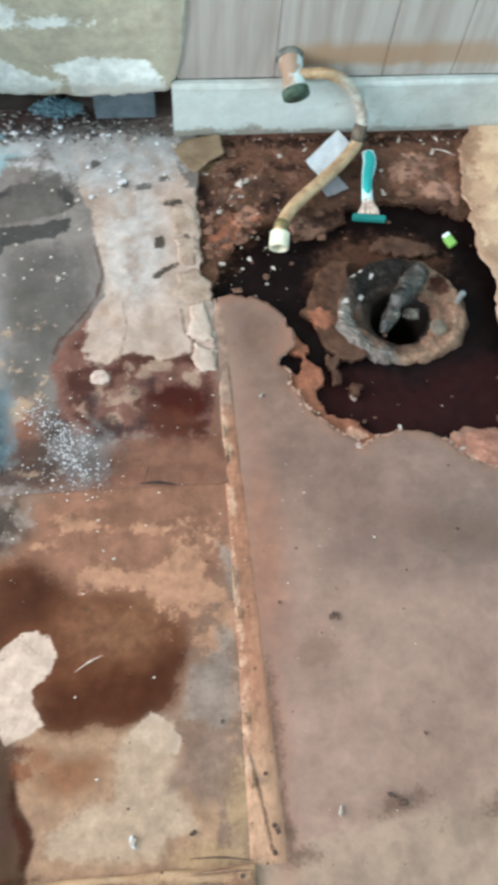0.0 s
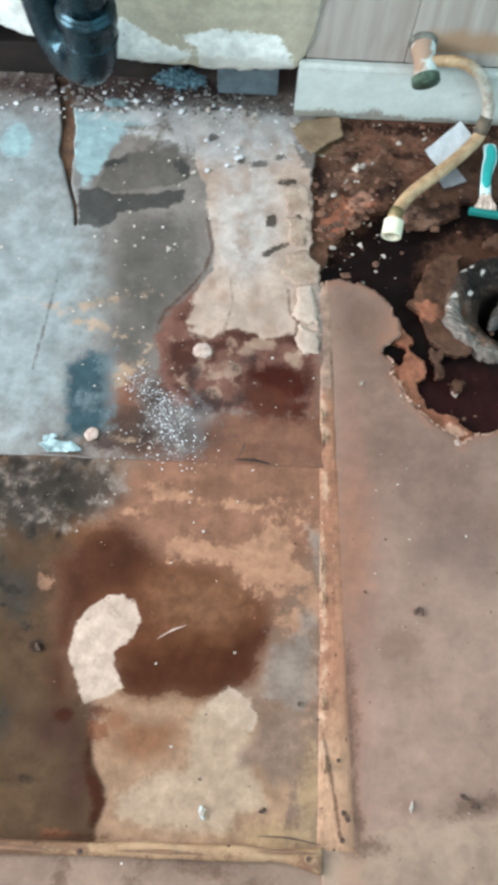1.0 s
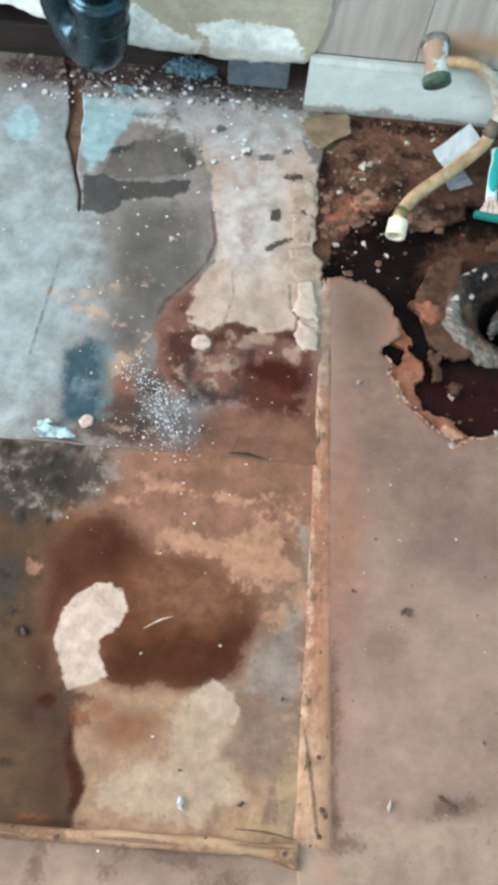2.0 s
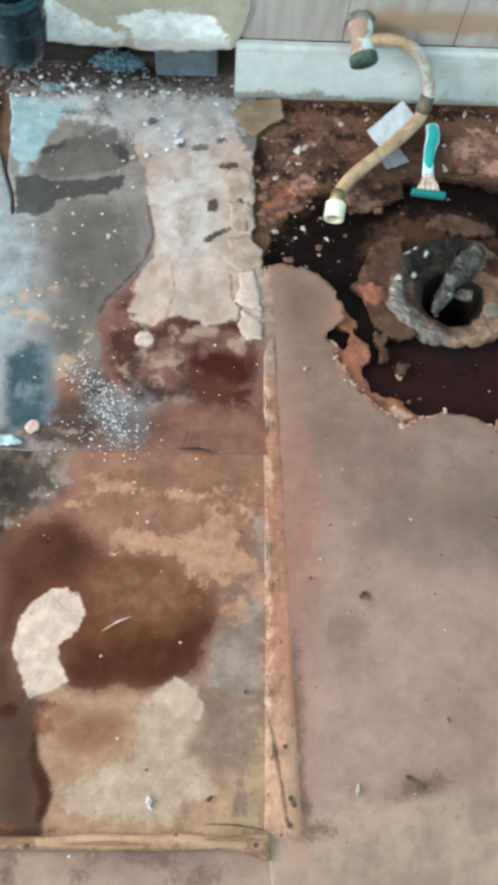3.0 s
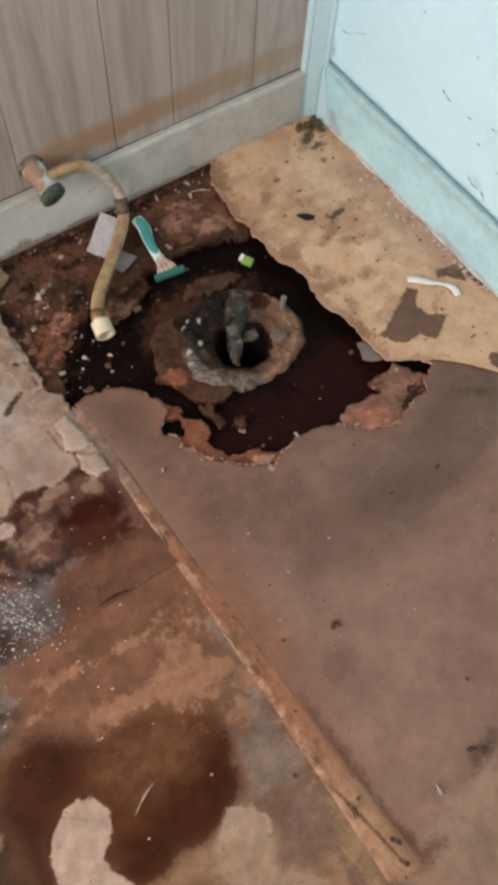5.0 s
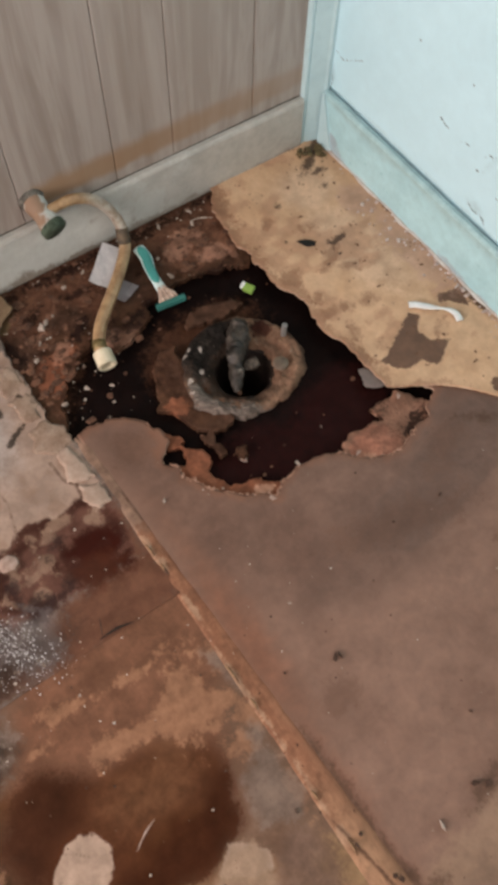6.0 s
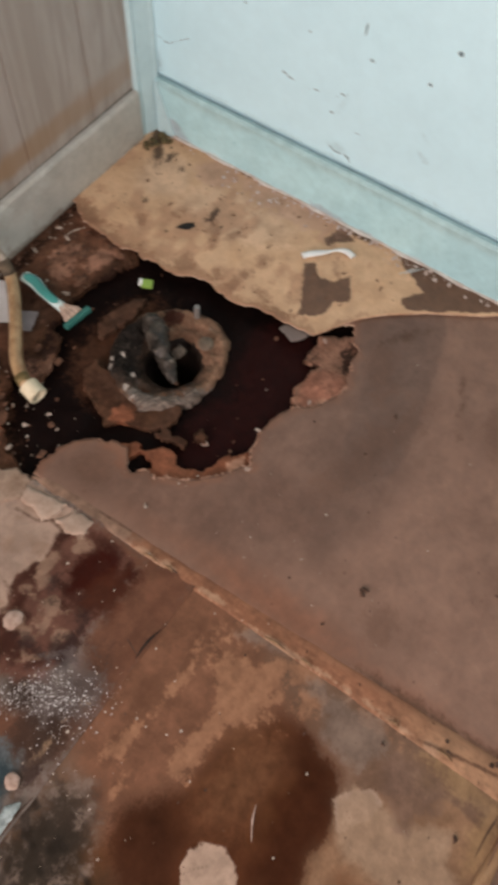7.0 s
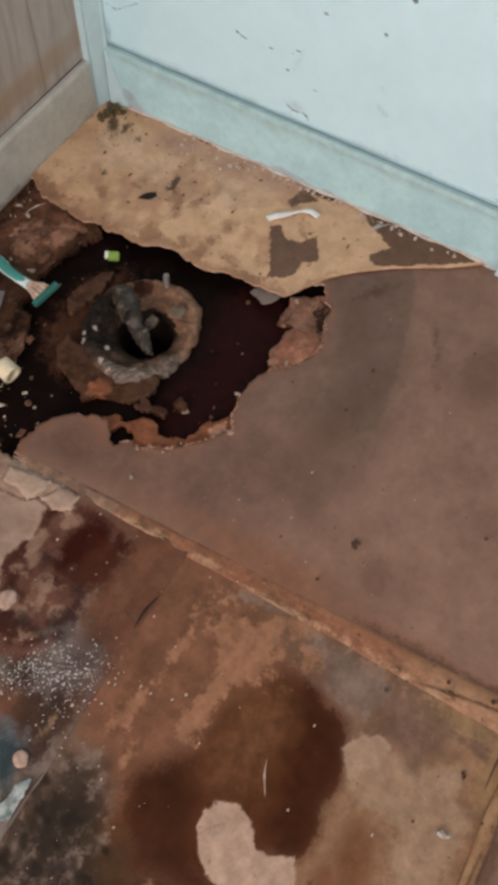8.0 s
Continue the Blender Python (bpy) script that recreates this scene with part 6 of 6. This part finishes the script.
def flake(sx, sy, sz, seed):
    """A thin broken flake with an angular outline and a warped top."""
    rng = random.Random(seed)
    bm, n = bmesh.new(), rng.randint(4, 6)
    angles = [2 * math.pi * (k + rng.uniform(-0.3, 0.3)) / n for k in range(n)]
    reach = [rng.uniform(0.45, 1.25) for _ in range(n)]
    lean = min(0.25, 0.8 * sz / sx)
    tilt = (rng.uniform(-lean, lean), rng.uniform(-lean, lean))

    def ring(scale, z):
        return [bm.verts.new((sx * r * scale * math.cos(a), sy * r * scale * math.sin(a), z + max(0.0, tilt[0] * sx * math.cos(a) + tilt[1] * sy * math.sin(a)))) for a, r in zip(angles, reach)]

    low, mid, high = ring(0.95, -0.002), ring(1.0, sz * 0.5), ring(0.62, sz * rng.uniform(0.85, 1.1))
    for a, b in ((low, mid), (mid, high)):
        for k in range(n):
            bm.faces.new((a[k], a[(k + 1) % n], b[(k + 1) % n], b[k]))
    bm.faces.new(high)
    return bm


def chip(place, size, mat, label, seed, category="chip", squash=0.32, turn=None, group="loose chips"):
    bm = flake(size, size * (0.38 + 0.40 * ((seed * 7) % 10) / 10), size * squash, seed)
    ob = tagged(mesh_object("plaster_chip" if mat in (CHIP_WHITE, CHIP_PINK) else "wood_crumb" if mat is CHIP_BROWN else "paint_flake", bm, mat), label, category, group)
    ob.matrix_world = pose(*place, 0, 0, seed * 47 if turn is None else turn)
    return ob


for n, (x, y, z, s) in enumerate([(-0.601, -0.455, 0.002, 0.005), (-0.551, -0.978, 0.002, 0.008), (-0.543, -0.667, 0.001, 0.003), (-0.607, -0.108, 0.003, 0.011), (-0.594, -0.100, 0.003, 0.008), (-0.508, -0.128, 0.001, 0.005), (-0.640, -0.155, 0.002, 0.006), (-0.385, -0.088, 0.001, 0.005), (-0.30, -0.055, 0.001, 0.006), (-0.388, -0.13, 0.001, 0.008), (-0.54, -0.055, 0.001, 0.006), (-0.50, -0.045, 0.001, 0.005), (-0.585, -0.20, -0.002, 0.004), (-0.60, -0.235, -0.002, 0.006),
                                   (-0.565, -0.25, -0.006, 0.005), (-0.848, -0.13, 0.006, 0.006), (-0.875, -0.26, 0.002, 0.005), (-0.415, -0.512, 0.000, 0.006), (-0.64, -0.245, 0.001, 0.006), (-0.62, -0.13, 0.002, 0.005), (-0.35, -0.03, 0.001, 0.006),
                                   (-0.29, -0.03, 0.001, 0.005), (-0.42, -0.02, 0.001, 0.006), (-0.788, -0.990, 0.002, 0.006), (-0.58, -0.095, 0.002, 0.004), (-0.95, -0.25, 0.002, 0.004), (-0.70, -0.035, 0.006, 0.007), (-0.76, -0.02, 0.006, 0.008), (-0.83, -0.015, 0.005, 0.008)]):
    chip((x, y, z), s, CHIP_WHITE, "small white flake of plaster on the floor", n + 1)
for n, (x, y, s) in enumerate([(-0.818, -0.417, 0.013), (-0.956, -0.544, 0.010)]):
    bm = lump(s, s * 0.85, s * 0.2, n + 31, 0.2, 3)
    for v in bm.verts:
        v.co.z = max(v.co.z, -0.001)
    tagged(mesh_object("plaster_lump", bm, CHIP_PINK, smooth=True), "rounded pinkish lump of plaster on the floor", "lump", "plaster lumps").matrix_world = pose(x, y, 0.0028, 0, 0, n * 47)
for n, (x, y, s) in enumerate([(-0.537, -0.755, 0.006), (-0.530, -0.757, 0.005), (-0.488, -0.965, 0.007), (-0.478, -0.972, 0.006), (-0.994, -0.815, 0.010), (-0.60, -0.735, 0.004), (-0.625, -0.99, 0.005), (-0.72, -0.985, 0.005), (-0.68, -0.87, 0.004), (-0.44, -0.90, 0.003), (-0.36, -0.655, 0.003), (-0.28, -0.66, 0.004), (-0.645, -0.935, 0.005)]):
    chip((x, y, 0.002 if x < -0.66 or x > -0.61 else 0.009), s, CHIP_BROWN, "dark brown crumb of rotten wood", n + 51, "crumb", group="loose crumbs")
for n, (x, y, s) in enumerate([(-0.475, -0.535, 0.007), (-0.335, -0.546, 0.006), (-0.227, -0.505, 0.006), (-0.470, -0.456, 0.008)]):
    chip((x, y, 0.0015 if y < -0.5 else -0.016), s, CHIP_PINK, "salmon flake of board at the torn hole", n + 91, squash=0.05)
for n, (x, y, s) in enumerate([(-0.79, -0.985, 0.0045), (-0.788, -0.994, 0.004)]):
    chip((x, y, 0.003), s, CHIP_BLUISH, "bluish white flake of paint", n + 71, "paint flake", 0.13, group="paint flakes")

def paint_curl(points, rise, seed):
    shape = outline(points)
    cx, cy = sum(p[0] for p in points) / len(points), sum(p[1] for p in points) / len(points)
    return tagged(sheet("paint_curl", lambda x, y: shape(x, y) + rough(x, y, 0.0025, 0.008, seed), (cx - 0.04, cx + 0.04, cy - 0.03, cy + 0.03), 0.0014, [CHIP_PALE_BLUE], None,
                        lambda x, y, d: rise * (0.5 + 0.5 * np.sin((x - cx) * 110 + (y - cy) * 160)) + rough(x, y, 0.0012, 0.01, seed + 1), 0.0012, 0.003), "pale blue curl of flaked paint at the board joint", "paint flake", "paint flakes")


paint_curl([(-1.022, -0.560), (-1.005, -0.553), (-0.992, -0.558), (-0.980, -0.556), (-0.966, -0.568), (-0.990, -0.571), (-1.012, -0.570)], 0.005, 96)
paint_curl([(-1.020, -0.549), (-1.008, -0.545), (-0.996, -0.549), (-1.006, -0.555), (-1.018, -0.555)], 0.003, 98)

# splinters
for a, b, r, mat, label in (((-0.852, -0.801, 0.002), (-0.818, -0.784, 0.004), 0.0014, CHIP_PINK, "pale wood splinter on the stained board"), ((-0.768, -0.5715, 0.004), (-0.722, -0.5755, 0.004), 0.0022, DARK_WOOD, "dark splinter along the board joint"),
                            ((-0.764, -0.571, 0.003), (-0.755, -0.548, 0.006), 0.0012, CHIP_BROWN, "thin splinter at the board joint"), ((-1.02, -0.573, 0.002), (-0.955, -0.5745, 0.002), 0.0016, CHIP_BROWN, "dark splinter along the board joint"),
                            ((-0.725, -1.0105, 0.0085), (-0.655, -1.0175, 0.0095), 0.0013, CHIP_BROWN, "dark split in the wooden batten"), ((-0.30, -0.05, 0.002), (-0.265, -0.066, 0.003), 0.0012, CHIP_WHITE, "pale curl at the torn edge")):
    mid = tuple((p + q) / 2 + d for p, q, d in zip(a, b, (0.001, 0.0025, 0.001)))
    tagged(mesh_object("wood_splinter", sweep([a, mid, b], lambda t, r=r: r * (1 - 0.75 * abs(2 * t - 1)), 6, 4), mat), label, "splinter", "splinters")

# dust and crumbs past counting
DUST = surface("pale_dust", (0.62, 0.61, 0.61), (0.36, 0.33, 0.33), 160, 0.8)
ALL = (0.0006, 0.0030)
scatter("plaster_crumbs", 430, [(-0.78, -0.06, 0.07, 0.04, 4), (-0.90, -0.02, 0.09, 0.02, 3), (-0.85, -0.20, 0.10, 0.10, 2), (-0.98, -0.30, 0.1, 0.12, 2), (-0.74, -0.45, 0.05, 0.04, 0.25), (-0.80, -0.62, 0.12, 0.08, 0.8), (-0.96, -0.62, 0.06, 0.03, 0.5), (-0.90, -0.55, 0.05, 0.03, 0.5), (-0.80, -0.85, 0.12, 0.12, 0.4)], ALL, CHIP_WHITE, "white plaster crumbs scattered over the boards", "crumbs", 1, 0.003)
scatter("plaster_crumbs", 170, [(-1.06, -0.012, 0.06, 0.016, 3), (-0.80, -0.012, 0.06, 0.012, 2), (-0.93, -0.004, 0.05, 0.012, 2), (-0.78, -0.075, 0.05, 0.03, 1.5)], (0.0008, 0.0062), DUST, "white plaster crumbs heaped along the wall foot", "crumbs", 15, 0.002)
scatter("plaster_dust", 950, [(-0.900, -0.468, 0.012, 0.010, 2), (-0.878, -0.488, 0.013, 0.012, 3), (-0.858, -0.515, 0.014, 0.014, 4), (-0.845, -0.55, 0.018, 0.016, 4), (-0.88, -0.55, 0.03, 0.02, 0.7)], (0.0004, 0.0017), DUST, "white glittering dust along the board joint", "dust", 2, 0.002)
scatter("plaster_crumbs", 95, [(-0.60, -0.10, 0.05, 0.05, 2), (-0.57, -0.24, 0.04, 0.04, 4), (-0.50, -0.03, 0.12, 0.012, 2), (-0.33, -0.03, 0.05, 0.015, 1.5), (-0.63, -0.22, 0.02, 0.04, 1), (-0.47, -0.14, 0.05, 0.03, 1), (-0.46, -0.33, 0.015, 0.05, 0.8)], ALL, CHIP_WHITE, "white plaster crumbs over the rotten hole", "crumbs", 3, lambda x, y: 0.0 if y > -0.18 else -0.008)
scatter("plaster_crumbs", 55, [(-0.45, -0.75, 0.14, 0.18, 3), (-0.55, -0.65, 0.05, 0.1, 1)], (0.0006, 0.002), CHIP_WHITE, "tiny white crumbs scattered over the vinyl", "crumbs", 4, 0.001)
scatter("plaster_crumbs", 260, [(-0.019, -0.33, 0.004, 0.09, 4), (-0.020, -0.44, 0.005, 0.06, 3), (-0.042, -0.23, 0.016, 0.05, 2.5), (-0.02, -0.60, 0.006, 0.06, 1.0), (-0.03, -0.53, 0.008, 0.02, 1)], (0.0008, 0.0058), CHIP_ROSE, "pinkish plaster crumbs along the skirting board", "crumbs", 6, 0.007)
scatter("wood_crumbs", 130, [(-0.46, -0.80, 0.14, 0.2, 2), (-0.80, -0.80, 0.15, 0.15, 2), (-0.15, -0.25, 0.06, 0.12, 1.2), (-0.06, -0.06, 0.03, 0.02, 1)], (0.0007, 0.0026), CHIP_BROWN, "dark wood crumbs scattered on the floor", "crumbs", 7, lambda x, y: 0.007 if x > -0.22 and y > -0.5 else 0.001)
scatter("wood_crumbs", 330, [(-0.55, -0.015, 0.14, 0.006, 3), (-0.35, -0.016, 0.06, 0.005, 1), (-0.05, -0.035, 0.02, 0.008, 2), (-0.57, -0.15, 0.08, 0.07, 2), (-0.42, -0.44, 0.08, 0.04, 0.2), (-0.40, -0.20, 0.08, 0.03, 0.5)], (0.0015, 0.006), ROTTEN_CRUMB, "crumbs of rotten brown wood in the hole", "crumbs", 8, lambda x, y: -0.004 if y > -0.16 else -0.016)
scatter("wood_flakes", 210, [(-0.60, -0.10, 0.05, 0.06, 3), (-0.34, -0.09, 0.06, 0.03, 2.5), (-0.47, -0.05, 0.10, 0.02, 1.5), (-0.63, -0.19, 0.02, 0.04, 1.5)], (0.003, 0.013), ROTTEN_CRUMB, "thin flakes of rotten brown plywood by the wall", "flakes", 14, -0.003, 0.16)
scatter("mould_crust", 70, [(-0.040, -0.036, 0.012, 0.005, 2), (-0.030, -0.050, 0.005, 0.012, 1.5), (-0.058, -0.030, 0.010, 0.004, 1)], (0.0015, 0.006), surface("olive_mould_crust", (0.17, 0.135, 0.065), (0.05, 0.036, 0.02), 160, 0.9), "olive mouldy crust in the room corner", "crust", 12, 0.007, 0.8)
GX, GY = np.meshgrid(np.arange(-0.565, -0.20, 0.002), np.arange(-0.60, -0.335, 0.002))
torn = (np.abs(vinyl_shape(GX, GY)) < 0.0011) & (vnoise(GX, GY, 0.03, 84) > -0.15) & (GY < -0.335 - 0.4 * (GX + 0.56))
TORN_FIBRE = surface("torn_fibre", (0.46, 0.27, 0.20), (0.27, 0.135, 0.09), 120, 0.85)
scatter("torn_fibres", 480, [(x, y, 0.0004, 0.0004, 1) for x, y in zip(GX[torn], GY[torn])], (0.0006, 0.0024), TORN_FIBRE, "pale torn fibres along the rim of the hole", "fibres", 16, lambda x, y: vinyl_height(np.array(x), np.array(y), 0) + 0.0002, 0.16)
bead = sweep([(-0.0130 - 0.0012 * math.sin(k * 2.3), -0.05 - 0.0335 * k, 0.0085 + 0.0006 * math.sin(k * 1.7)) for k in range(21)], lambda t: 0.0026 + 0.0008 * math.sin(t * 47) + 0.0006 * math.sin(t * 111), 8, 4)
tagged(mesh_object("sealant_bead", bead, SEALANT, smooth=True), "uneven grubby white sealant along the skirting foot", "sealant", kind="structure")
